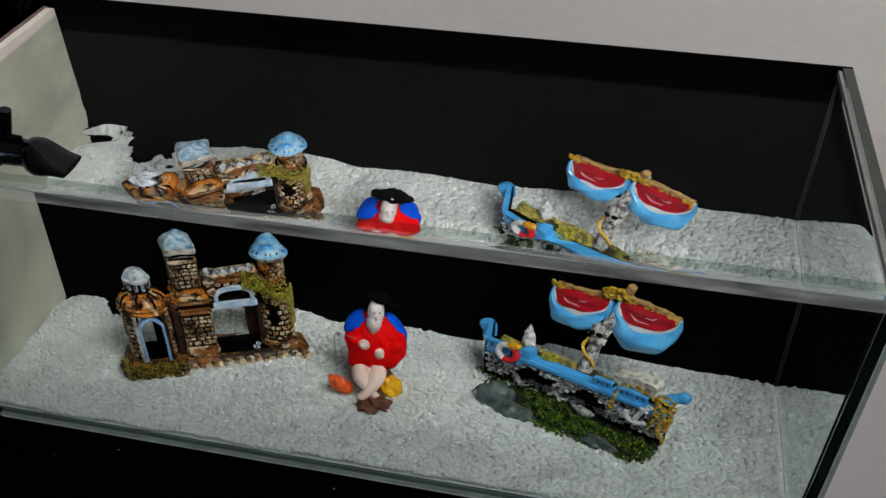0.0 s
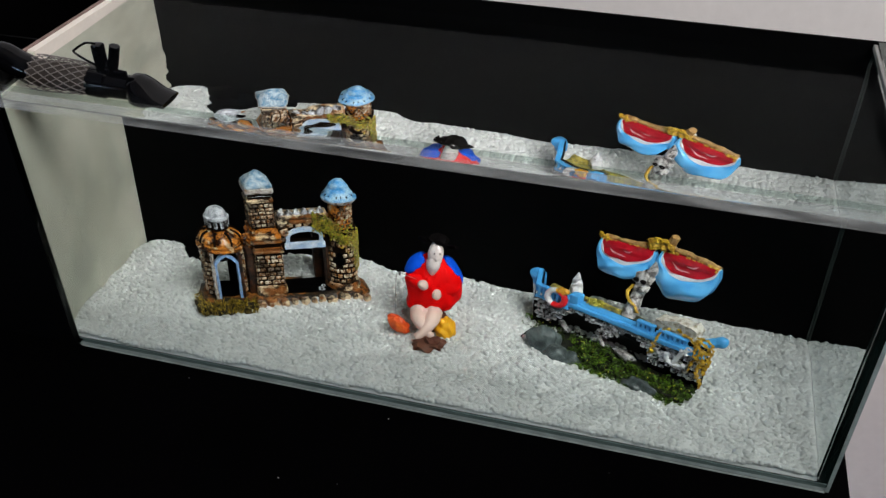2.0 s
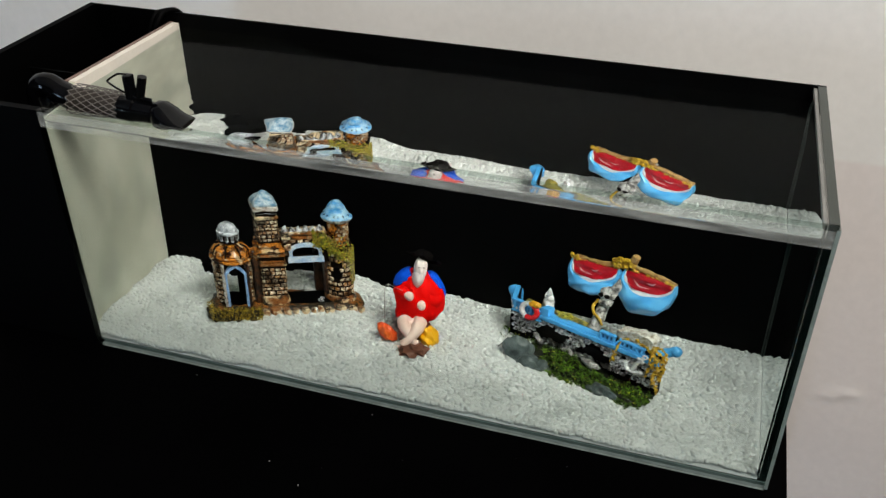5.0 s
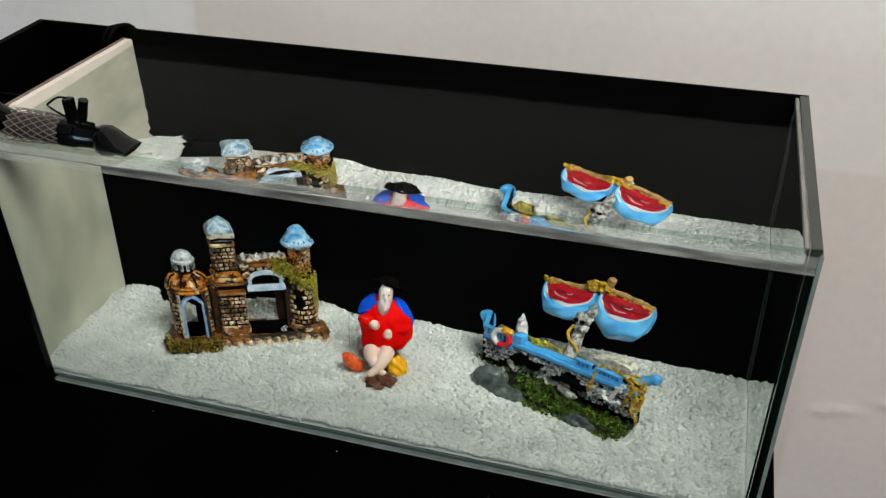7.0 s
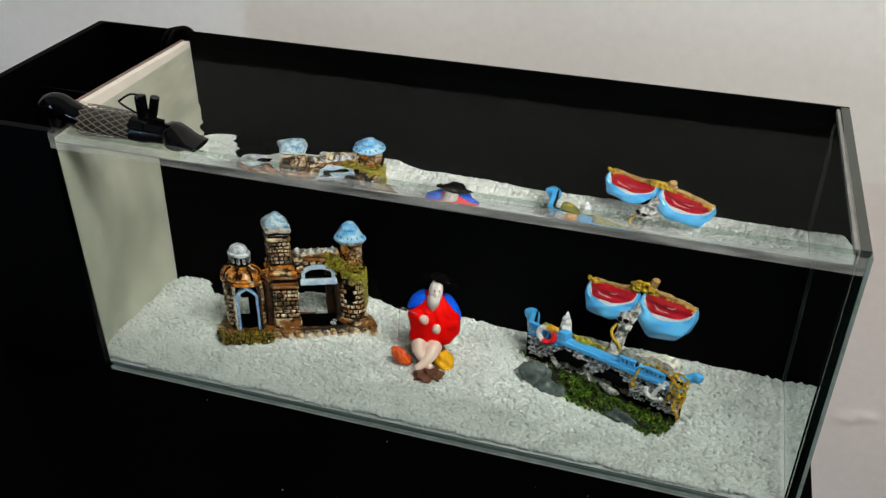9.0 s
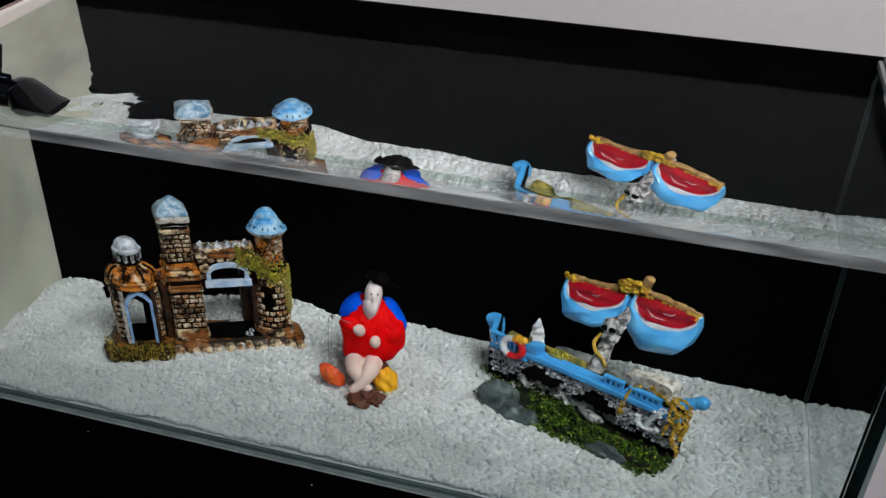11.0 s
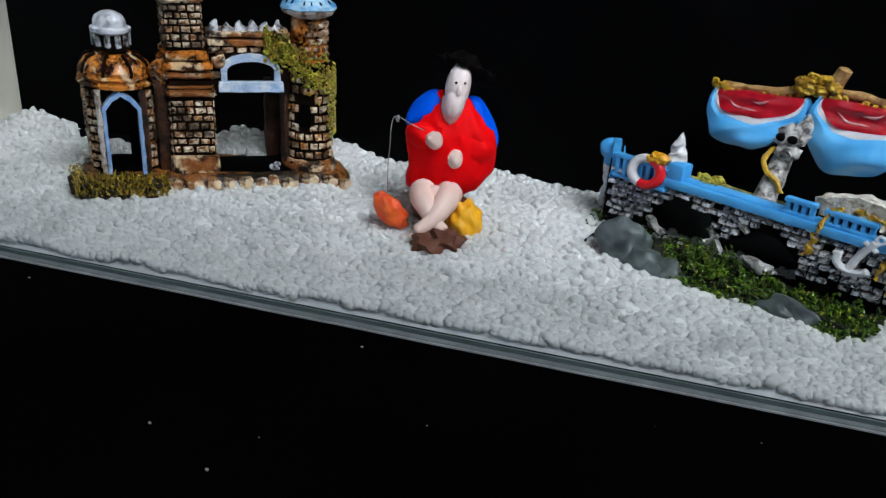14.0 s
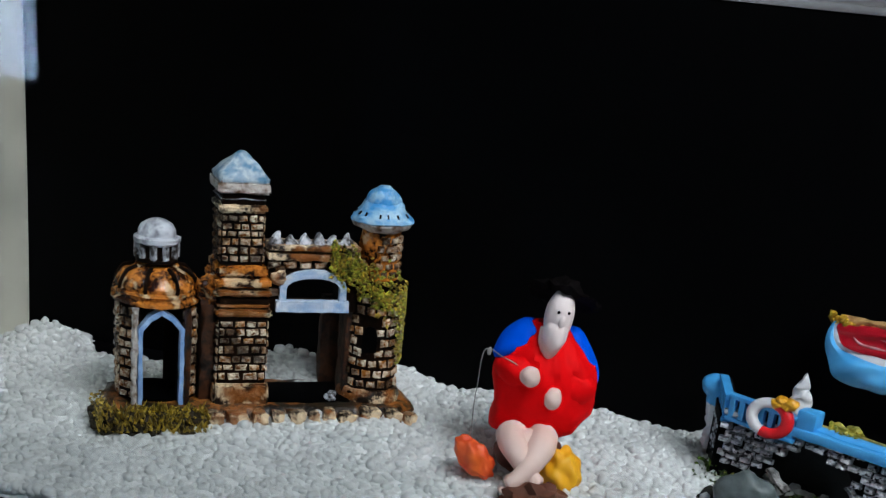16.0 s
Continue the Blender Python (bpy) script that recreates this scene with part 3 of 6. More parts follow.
def gravel():
    bm = bmesh.new()
    nx, ny = 200, 72
    x0, x1, y0, y1 = PART + 0.0006, XR - GLASS - 0.0006, GLASS + 0.0006, INNER - 0.0006
    front = y0 + 0.0010
    grid = [[bm.verts.new((x0 + (x1 - x0) * i / nx, front + (y1 - front) * j / ny, 0)) for j in range(ny + 1)] for i in range(nx + 1)]
    for col in grid:
        for v in col:
            v.co.z = bed(v.co.x, v.co.y) + 0.0002
        col[0].co.z = 0.0012
    for i in range(nx):
        for j in range(ny):
            bm.faces.new((grid[i][j], grid[i + 1][j], grid[i + 1][j + 1], grid[i][j + 1]))
    ring = [grid[i][0] for i in range(nx + 1)] + [grid[nx][j] for j in range(1, ny + 1)] + [grid[i][ny] for i in range(nx - 1, -1, -1)] + [grid[0][j] for j in range(ny - 1, 0, -1)]
    low = [bm.verts.new((v.co.x, v.co.y, 0.0004)) for v in ring]
    for k in range(len(ring)):
        bm.faces.new((ring[k], low[k], low[(k + 1) % len(ring)], ring[(k + 1) % len(ring)]))
    tagged(part("gravel_bed", bm, M_BED), "packed white gravel under the loose grains", "gravel", kind="stuff")
    # loose grains: a few rough pebbles, scattered and turned
    rng = np.random.default_rng(3)
    shapes = []
    for k in range(14):
        b = bmesh.new()
        for _ in range(26):
            n = rng.normal(size=3)
            b.verts.new(n / np.linalg.norm(n) * rng.uniform(0.90, 1.08))
        hull = bmesh.ops.convex_hull(b, input=b.verts)
        bmesh.ops.delete(b, geom=list({g for g in hull["geom_interior"] + hull["geom_unused"] if isinstance(g, bmesh.types.BMVert)}), context="VERTS")
        bmesh.ops.triangulate(b, faces=b.faces)
        b.verts.index_update()
        shapes.append((np.array([v.co[:] for v in b.verts]), np.array([[v.index for v in f.verts] for f in b.faces])))
        b.free()
    step = 0.0030
    pos = []
    for i in range(int((x1 - x0) / step) + 1):
        for j in range(int((y1 - y0) / (step * 0.87)) + 1):
            pos.append((x0 + i * step + (j % 2) * step / 2, y0 + j * step * 0.87))
    pos = np.array(pos) + rng.normal(scale=0.0007, size=(len(pos), 2))
    extra = np.stack([rng.uniform(x0, x1, 4000), y0 + (y1 - y0) * rng.random(4000) ** 0.6], 1)
    pos = np.concatenate([pos, extra])
    lift = np.concatenate([np.zeros(len(pos) - 4000), rng.uniform(0.0002, 0.0014, 4000)])
    verts, tris, off = [], [], 0
    for (x, y), up in zip(pos, lift):
        if bed(x, y) < 0.0012:
            continue
        s = 0.0018 + 0.0011 * rng.random() ** 1.5
        x, y = min(max(x, x0 + s), x1 - s), min(max(y, y0 + s), y1 - s)
        co, tri = shapes[rng.integers(len(shapes))]
        q = Matrix.Rotation(rng.uniform(0, 6.28), 3, "Z") @ Matrix.Rotation(rng.uniform(-0.5, 0.5), 3, "X")
        sc = np.array([s * rng.uniform(0.9, 1.25), s * rng.uniform(0.8, 1), s * rng.uniform(0.75, 1.0)])
        z = bed(x, y) - 0.0006 + up + rng.normal(scale=0.0004)
        z = max(z, BASE + 0.0004 + s * 0.8)
        verts.append((co * sc) @ np.array(q).T + (x, y, z))
        tris.append(tri + off)
        off += len(co)
    verts, tris = np.concatenate(verts), np.concatenate(tris)
    me = bpy.data.meshes.new("gravel")
    me.vertices.add(len(verts))
    me.vertices.foreach_set("co", verts.ravel())
    me.loops.add(tris.size)
    me.loops.foreach_set("vertex_index", tris.ravel().astype(np.int32))
    me.polygons.add(len(tris))
    me.polygons.foreach_set("loop_start", np.arange(0, tris.size, 3, dtype=np.int32))
    me.update(calc_edges=True)
    me.materials.append(M_GRAVEL)
    me.shade_smooth()
    tagged(new("gravel", me), "white translucent stone gravel covering the tank bottom", "gravel", kind="stuff")


gravel()


# ---- castle ornament ----
M_MORTAR = mat("castle_mortar", (0.016, 0.006, 0.0015), 0.7, second=(0.001, 0.0007, 0.0004), scale=90, bump=0.3, fine=900)
M_BRICK = blotch(vary_by_object(mat("castle_brick", (1.0, 0.86, 0.64), 0.24, second=(0.13, 0.042, 0.006), scale=1.7, bump=0.8, fine=7, spread=(0.43, 0.56)), 0.62, (0.50, 0.18, 0.020)), (0.016, 0.005, 0.001), 80, 0.49, 0.58, 0.85)
M_MORTAR.node_tree.nodes["Principled BSDF"].inputs["Specular IOR Level"].default_value = 0.08
M_STONE = blotch(mat("castle_stone", (0.86, 0.66, 0.42), 0.32, second=(0.010, 0.004, 0.0012), scale=150, bump=0.7, fine=800, spread=(0.46, 0.56)), (0.30, 0.095, 0.012), 90, 0.48, 0.58, 0.85)
M_RUST = blotch(mat("castle_orange", (0.68, 0.23, 0.030), 0.22, second=(0.030, 0.008, 0.002), scale=115, bump=0.4, fine=700, spread=(0.44, 0.56)), (0.86, 0.62, 0.36), 150, 0.57, 0.64, 0.75)
M_GREY = mat("castle_grey", (0.58, 0.60, 0.64), 0.35, second=(0.03, 0.025, 0.02), scale=210, bump=0.5, fine=800, spread=(0.42, 0.56))
M_CAP = mat("castle_silver", (0.66, 0.69, 0.74), 0.28, second=(0.16, 0.17, 0.19), scale=190, bump=0.4, fine=800, spread=(0.34, 0.54))
M_ROOF_G = mat("roof_grey_blue", (0.50, 0.60, 0.66), 0.4, second=(0.07, 0.22, 0.36), scale=210, bump=0.5, fine=700, spread=(0.40, 0.58))
M_ROOF_B = mat("roof_blue", (0.42, 0.66, 0.82), 0.38, second=(0.06, 0.34, 0.72), scale=210, bump=0.5, fine=700, spread=(0.40, 0.60))
M_TRIM = mat("pale_blue_trim", (0.82, 0.86, 0.90), 0.4, second=(0.26, 0.44, 0.70), scale=200, bump=0.3, fine=900)
# shade under the wreck and between its leaves, as a near-black colour
M_MOSS_SHADE = mat("moss_shade", (0.012, 0.014, 0.003), 0.8, second=(0.002, 0.002, 0.001), scale=200, bump=0.4, fine=900)
M_ARCH = mat("blue_arch", (0.42, 0.60, 0.88), 0.4, second=(0.16, 0.34, 0.70), scale=180, bump=0.3, fine=900)
M_IVY = mat("ivy", (0.82, 0.82, 0.07), 0.3, second=(0.015, 0.022, 0.004), scale=150, bump=0.2, fine=900)
M_IVY_OLD = mat("ivy_yellow", (0.92, 0.64, 0.06), 0.3, second=(0.16, 0.11, 0.02), scale=300, bump=0.2, fine=900)
for leafy in (M_IVY, M_IVY_OLD):
    vary_by_island(leafy, (0.16, 0.16, 0.14), (1.0, 1.0, 1.0))
M_MOSS = mat("castle_moss", (0.05, 0.030, 0.006), 0.7, second=(0.004, 0.004, 0.0015), scale=220, bump=0.5, fine=900)
M_GATE = mat("dark_castle_brown", (0.075, 0.022, 0.004), 0.5, second=(0.004, 0.002, 0.001), scale=170, bump=0.5, fine=600, spread=(0.42, 0.6))
M_PILLAR = mat("pale_pillar", (0.66, 0.60, 0.54), 0.4, second=(0.14, 0.075, 0.03), scale=260, bump=0.4, fine=800, spread=(0.38, 0.55))
M_CASTLE_BASE = blotch(mat("castle_base", (0.30, 0.105, 0.016), 0.4, second=(0.006, 0.003, 0.0012), scale=170, bump=0.5, fine=600, spread=(0.42, 0.56)), (0.006, 0.005, 0.002), 55, 0.46, 0.56, 0.95)


def brick_mesh(name, m, seed=0):
    """A unit block with worn, uneven front edges; front faces -y."""
    rr = random.Random(seed)
    bm = bmesh.new()
    a = [bm.verts.new(p) for p in ((-0.5, 0.5, -0.5), (0.5, 0.5, -0.5), (0.5, 0.5, 0.5), (-0.5, 0.5, 0.5))]
    b = [bm.verts.new((v.co.x * rr.uniform(0.86, 1.04), -0.05, v.co.z * rr.uniform(0.84, 1.04))) for v in a]
    c = [bm.verts.new((v.co.x * rr.uniform(0.62, 0.82), -0.42 + rr.uniform(-0.1, 0.1), v.co.z * rr.uniform(0.58, 0.80))) for v in a]
    top = bm.verts.new((rr.uniform(-0.15, 0.15), -0.56, rr.uniform(-0.12, 0.12)))
    for p, q in ((a, b), (b, c)):
        for k in range(4):
            bm.faces.new((p[k], p[(k + 1) % 4], q[(k + 1) % 4], q[k]))
    for k in range(4):
        bm.faces.new((c[k], c[(k + 1) % 4], top))
    bm.faces.new(a[::-1])
    return finish(bm, name, m, 45)


BRICK = [brick_mesh("brick", M_BRICK, k) for k in range(7)]


def lay(meshes, name, parent, place, normal_deg, w, h, d, rnd, loose=7):
    """One block at place, with its front turned by normal_deg about the upright."""
    ob = new(name, rnd.choice(meshes))
    ob.parent = parent
    ob.matrix_local = (Matrix.Translation(place) @ Matrix.Rotation(radians(normal_deg + rnd.uniform(-loose, loose)), 4, "Z")
                       @ Matrix.Rotation(radians(rnd.uniform(-loose, loose)), 4, "Y") @ Matrix.Diagonal((w * rnd.uniform(0.88, 1.06), d * rnd.uniform(0.7, 1.25), h * rnd.uniform(0.82, 1.08), 1)))
    return ob


def brick_face(parent, p0, p1, z0, z1, rows, cols, rnd, out):
    """Uneven courses of brick on a flat face from p0 to p1 (x, y)."""
    d = Vector((p1[0] - p0[0], p1[1] - p0[1]))
    deg = math.degrees(math.atan2(d.y, d.x))
    heights = [rnd.uniform(0.75, 1.25) for _ in range(rows)]
    z = z0
    for i in range(rows):
        h = (z1 - z0) * heights[i] / sum(heights)
        cuts = [rnd.uniform(0.65, 1.45) for _ in range(cols)]
        if i % 2:
            cuts = [0.5 * rnd.uniform(0.8, 1.2)] + cuts[1:] + [0.5 * rnd.uniform(0.8, 1.2)]
        a = 0.0
        for w in cuts:
            w /= sum(cuts)
            m = a + w / 2
            lay(BRICK, "brick", parent, (p0[0] + d.x * m, p0[1] + d.y * m, z + h / 2), deg, d.length * w * 0.87, h * 0.79, out, rnd)
            a += w
        z += h


def brick_round(parent, cx, cy, r, z0, z1, rows, deg0, deg1, count, rnd, out, skip=None):
    """Courses of brick round a drum, from bearing deg0 to deg1 (0: front)."""
    h = (z1 - z0) / rows
    for i in range(rows):
        for k in range(count):
            a = deg0 + (deg1 - deg0) * (k + (0.5 if i % 2 else 0.0)) / count
            z = z0 + (i + 0.5) * h
            if skip and skip(a, z):
                continue
            lay(BRICK, "brick", parent, (cx + r * math.sin(radians(a)), cy - r * math.cos(radians(a)), z), a, 2 * math.pi * r * abs(deg1 - deg0) / 360 / count * 0.87, h * 0.79, out, rnd)


def leaves(bm, place, n, size, rnd, mi=0):
    """Small bent leaves scattered by place(), which gives a point and an outward way."""
    for _ in range(n):
        p, out = place()
        p, out = Vector(p), Vector(out).normalized()
        a = out.orthogonal().normalized()
        a = Matrix.Rotation(rnd.uniform(0, 6.28), 3, out) @ a
        b = out.cross(a)
        out2 = out * rnd.uniform(0.2, 0.7)
        s = size * rnd.uniform(0.6, 1.2)
        q = [p - a * s * 0.5, p + b * s * 0.35 + out2 * s * 0.3, p + a * s * 0.6 + out2 * s * 0.5, p - b * s * 0.35 + out2 * s * 0.3]
        vs = [bm.verts.new(v) for v in q] + [bm.verts.new(p + out * s * 0.5)]
        for k in range(4):
            bm.faces.new((vs[k], vs[(k + 1) % 4], vs[4])).material_index = mi


def blades(bm, place, n, size, rnd, mi=0):
    """Fine upright spikes scattered by place()."""
    for _ in range(n):
        p, out = place()
        p, up = Vector(p), (Vector(out).normalized() * 0.6 + Vector((rnd.uniform(-0.7, 0.7), rnd.uniform(-0.7, 0.7), 0.9))).normalized()
        a = up.orthogonal().normalized()
        b = up.cross(a)
        s = size * rnd.uniform(0.6, 1.3)
        w = s * rnd.uniform(0.16, 0.26)
        foot = [bm.verts.new(p + a * w), bm.verts.new(p - a * w * 0.5 + b * w * 0.87), bm.verts.new(p - a * w * 0.5 - b * w * 0.87)]
        tip = bm.verts.new(p + up * s)
        for k in range(3):
            bm.faces.new((foot[k], foot[(k + 1) % 3], tip)).material_index = mi


def castle():
    r = root("castle_ornament", pose(0.0888, 0.0790, 0.0017, 0, 0, 29.15), "painted resin castle with brick towers, ivy and blue roofs on gravel", "ornament")
    r.scale = (0.974, 0.974, 0.947)
    rnd = random.Random(11)
    # rocky foot
    bm = bmesh.new()
    outline = [(-0.003, 0.012), (-0.001, -0.004), (0.012, -0.007), (0.030, -0.007), (0.040, -0.006), (0.070, -0.005), (0.095, -0.006), (0.118, -0.005), (0.127, 0.004), (0.127, 0.022), (0.112, 0.032), (0.05, 0.034), (0.004, 0.034)]
    a = [bm.verts.new((x, y, 0.004)) for x, y in outline]
    b = [bm.verts.new((x, y, 0.0105)) for x, y in outline]
    c = [bm.verts.new((0.06 + (x - 0.06) * 0.94, 0.013 + (y - 0.013) * 0.82, 0.0135)) for x, y in outline]
    for p, q in ((a, b), (b, c)):
        for k in range(len(a)):
            bm.faces.new((p[k], p[(k + 1) % len(a)], q[(k + 1) % len(a)], q[k]))
    bm.faces.new(c)
    bm.faces.new(a[::-1])
    cut(bm, 0.004)
    rough_up(bm, 0.0009, 220)
    part("base", bm, M_CASTLE_BASE, r, "stone-coloured rocky foot", 60)
    x = 0.037
    while x < 0.124:
        w = rnd.uniform(0.0055, 0.0105)
        bm = bmesh.new()
        box(bm, -w * 0.40, w * 0.40, -0.0036, 0.003, -0.0030, 0.0030, bevel=0.0011)
        cut(bm, 0.003)
        rough_up(bm, 0.0013, 300, x * 100)
        ob = part("foot_stone", bm, M_STONE, r)
        ob.location = (x + w / 2, -0.0062, 0.0100 + rnd.uniform(-0.001, 0.001))
        x += w
    # moss heap in front of the chapel
    bm = bmesh.new()
    for k in range(34):
        x = rnd.uniform(-0.007, 0.036)
        blob(bm, (x, rnd.uniform(-0.012, -0.004), rnd.uniform(0.006, 0.0115)), (0.0034, 0.003, 0.0024), 2, 0.7, 2.4, seed=k)
    leaves(bm, lambda: ((rnd.uniform(-0.006, 0.038), rnd.uniform(-0.015, -0.004), 0.0075 + 0.009 * rnd.random() ** 1.7), (rnd.uniform(-0.7, 0.7), -0.7, 0.8)), 130, 0.0021, rnd, 1)
    blades(bm, lambda: ((rnd.uniform(-0.006, 0.038), rnd.uniform(-0.015, -0.004), 0.0070 + 0.008 * rnd.random() ** 1.7), (rnd.uniform(-0.7, 0.7), -0.7, 0.8)), 520, 0.0036, rnd, 1)
    for k in range(16):
        blob(bm, (rnd.uniform(-0.005, 0.001), rnd.uniform(-0.006, 0.010), rnd.uniform(0.006, 0.0115)), (0.0032, 0.0034, 0.0026), 2, 0.7, 2.4, seed=k + 50)
    leaves(bm, lambda: ((rnd.uniform(-0.006, 0.0), rnd.uniform(-0.008, 0.012), 0.0075 + 0.008 * rnd.random() ** 1.7), (-0.6, rnd.uniform(-0.8, 0.2), 0.8)), 200, 0.0023, rnd, 1)
    part("moss", bm, [M_MOSS, M_IVY_OLD], r, "yellow-brown moss clump")

    # chapel: eight-sided, open at front and back
    cx, cy, R = 0.0205, 0.0165, 0.0160
    for k in range(8):
        ang = -90 + 45 * k
        if k in (0, 4):
            continue
        a0, a1 = radians(ang - 22.5), radians(ang + 22.5)
        bm = bmesh.new()
        p = [(cx + R * math.cos(a0), cy + R * math.sin(a0)), (cx + R * math.cos(a1), cy + R * math.sin(a1)), (cx + (R - 0.003) * math.cos(a1), cy + (R - 0.003) * math.sin(a1)), (cx + (R - 0.003) * math.cos(a0), cy + (R - 0.003) * math.sin(a0))]
        if k == 1:
            p[0], p[3] = [tuple(u + (v - u) * 0.24 for u, v in zip(*e)) for e in ((p[0], p[1]), (p[3], p[2]))]
        if k == 7:
            p[1], p[2] = [tuple(u + (v - u) * 0.24 for u, v in zip(*e)) for e in ((p[1], p[0]), (p[2], p[3]))]
        lo = [bm.verts.new((*q, 0.011)) for q in p]
        hi = [bm.verts.new((*q, 0.054)) for q in p]
        for i in range(4):
            bm.faces.new((lo[i], lo[(i + 1) % 4], hi[(i + 1) % 4], hi[i]))
        bm.faces.new(lo[::-1])
        bm.faces.new(hi)
        wall = part("chapel_wall", bm, M_MORTAR, r)
        if k in (1, 2, 6, 7):
            q0, q1 = (p[0], p[1])
            brick_face(wall, q0, q1, 0.014, 0.053, 9, 2, rnd, 0.0022)
    bm = bmesh.new()
    lathe(bm, [(0.0128, 0.0125), (0.0128, 0.0146), (0.0004, 0.0146)], 24, cx, cy)
    part("chapel_floor", bm, M_BLACK, r, "dark chapel floor")
    # pointed pale-blue doorway
    bm = bmesh.new()
    w, t = 0.0088, 0.0016
    out_l = [(-w, 0.013), (-w, 0.0455), (-w * 0.55, 0.0505), (0, 0.0535), (w * 0.55, 0.0505), (w, 0.0455), (w, 0.013)]
    inn = [(w - t, 0.013), (w - t, 0.0445), (w * 0.45, 0.0485), (0, 0.0510), (-w * 0.45, 0.0485), (-w + t, 0.0445), (-w + t, 0.013)]
    prism(bm, [(cx + x, z) for x, z in out_l + inn], cy - R - 0.0002, cy - R + 0.004)
    cut(bm, 0.004)
    rough_up(bm, 0.0004, 400)
    part("door_frame", bm, M_ARCH, r, "pale blue pointed door frame")
    for sx, m in ((-1, M_PILLAR), (1, M_GATE)):
        bm = bmesh.new()
        tube(bm, [(cx + sx * 0.0103, cy - R + 0.0006, 0.0130), (cx + sx * 0.0103, cy - R + 0.0004, 0.0300), (cx + sx * 0.0101, cy - R + 0.0002, 0.0540)], 0.0013, 8)
        cut(bm, 0.003)
        rough_up(bm, 0.0006, 350)
        part("door_pillar", bm, m, r)
    bm = bmesh.new()
    lathe(bm, [(0.0159, 0.0535), (0.0177, 0.0544), (0.0177, 0.0558), (0.0162, 0.0565), (0.0162, 0.0574), (0.0171, 0.0581), (0.0168, 0.0592), (0.0150, 0.0594)], 16, cx, cy)
    cut(bm, 0.005)
    rough_up(bm, 0.0007, 250)
    part("cornice", bm, M_RUST, r, "orange-brown cornice")
    bm = bmesh.new()
    lathe(bm, [(0.0153, 0.0591), (0.0157, 0.0614), (0.0141, 0.0640), (0.0122, 0.0661), (0.0085, 0.0675), (0.0080, 0.0680)], 48, cx, cy, ribs=8, rib=0.10)
    rough_up(bm, 0.0005, 220)
    part("dome", bm, M_RUST, r, "ribbed orange dome")
    for k in range(8):
        a = radians(-90 + 45 * k + 22.5)
        bm = bmesh.new()
        tube(bm, [(cx + q * math.cos(a), cy + q * math.sin(a), z) for q, z in ((0.0160, 0.0594), (0.0162, 0.0614), (0.0147, 0.0642), (0.0128, 0.0664), (0.0088, 0.0679))], 0.0008, 6)
        rough_up(bm, 0.0004, 400)
        part("rib", bm, M_MORTAR, r)
    bm = bmesh.new()
    lathe(bm, [(0.0082, 0.0697), (0.0082, 0.0715), (0.0072, 0.0719), (0.0072, 0.0771)], 24, cx, cy)
    rough_up(bm, 0.0003, 300)
    part("lantern_drum", bm, M_MORTAR, r)
    for k in range(10):
        a = 2 * math.pi * k / 10
        bm = bmesh.new()
        tube(bm, [(cx + 0.0074 * math.cos(a), cy + 0.0074 * math.sin(a), 0.0713), (cx + 0.0074 * math.cos(a), cy + 0.0074 * math.sin(a), 0.0774)], 0.0014, 6)
        rough_up(bm, 0.0005, 400, k)
        part("lantern_column", bm, M_GREY, r)
    bm = bmesh.new()
    lathe(bm, [(0.0080, 0.0768), (0.0091, 0.0777), (0.0091, 0.0793), (0.0074, 0.0800), (0.0072, 0.0822), (0.0060, 0.0844), (0.0034, 0.0860), (0.0006, 0.0866)], 24, cx, cy)
    rough_up(bm, 0.0004, 260)
    part("lantern_cap", bm, M_CAP, r, "silver-grey cap")

    # tall square tower
    tx, ty = 0.0525, 0.0120

    def square(bm, h, z0, z1, dx=0.0):
        box(bm, tx + dx - h, tx + dx + h, ty - h, ty + h, z0, z1)
    bm = bmesh.new()
    square(bm, 0.0096, 0.010, 0.058)
    square(bm, 0.0081, 0.058, 0.1055, -0.0015)
    part("tower_core", bm, M_MORTAR, r)
    for h, z0, z1, dx, m in ((0.0113, 0.0115, 0.0222, 0, M_STONE), (0.0113, 0.0506, 0.0538, 0, M_STONE), (0.0106, 0.0545, 0.0556, 0, M_STONE), (0.0113, 0.0592, 0.0616, -0.0005, M_STONE), (0.0111, 0.0626, 0.0664, -0.001, M_RUST), (0.0100, 0.0668, 0.0716, -0.001, M_RUST), (0.0092, 0.0925, 0.0958, -0.0015, M_STONE), (0.0088, 0.0972, 0.0988, -0.0015, M_GREY), (0.0100, 0.1002, 0.1050, -0.0015, M_PILLAR)):
        bm = bmesh.new()
        square(bm, h, z0, z1, dx)
        bmesh.ops.bevel(bm, geom=list(bm.edges), offset=0.0009, segments=2, affect="EDGES")
        cut(bm, 0.005)
        rough_up(bm, 0.0006, 260, z0 * 100)
        part("string_course", bm, m, r)
    for h, z0, z1, rows, dx in ((0.0096, 0.0228, 0.0488, 7, 0.0), (0.0081, 0.0725, 0.0920, 6, -0.0015)):
        x0, x1, y0, y1 = tx + dx - h, tx + dx + h, ty - h, ty + h
        core = r.children[[o.name.startswith("tower_core") for o in r.children].index(True)]
        brick_face(core, (x0, y0), (x1, y0), z0, z1, rows, 4, rnd, 0.0020)
        brick_face(core, (x0, y1), (x0, y0), z0, z1, rows, 3, rnd, 0.0020)
        brick_face(core, (x1, y0), (x1, y1), z0, z1, rows, 3, rnd, 0.0020)
    bm = bmesh.new()
    h, zb = 0.0094, 0.1048
    ring = []
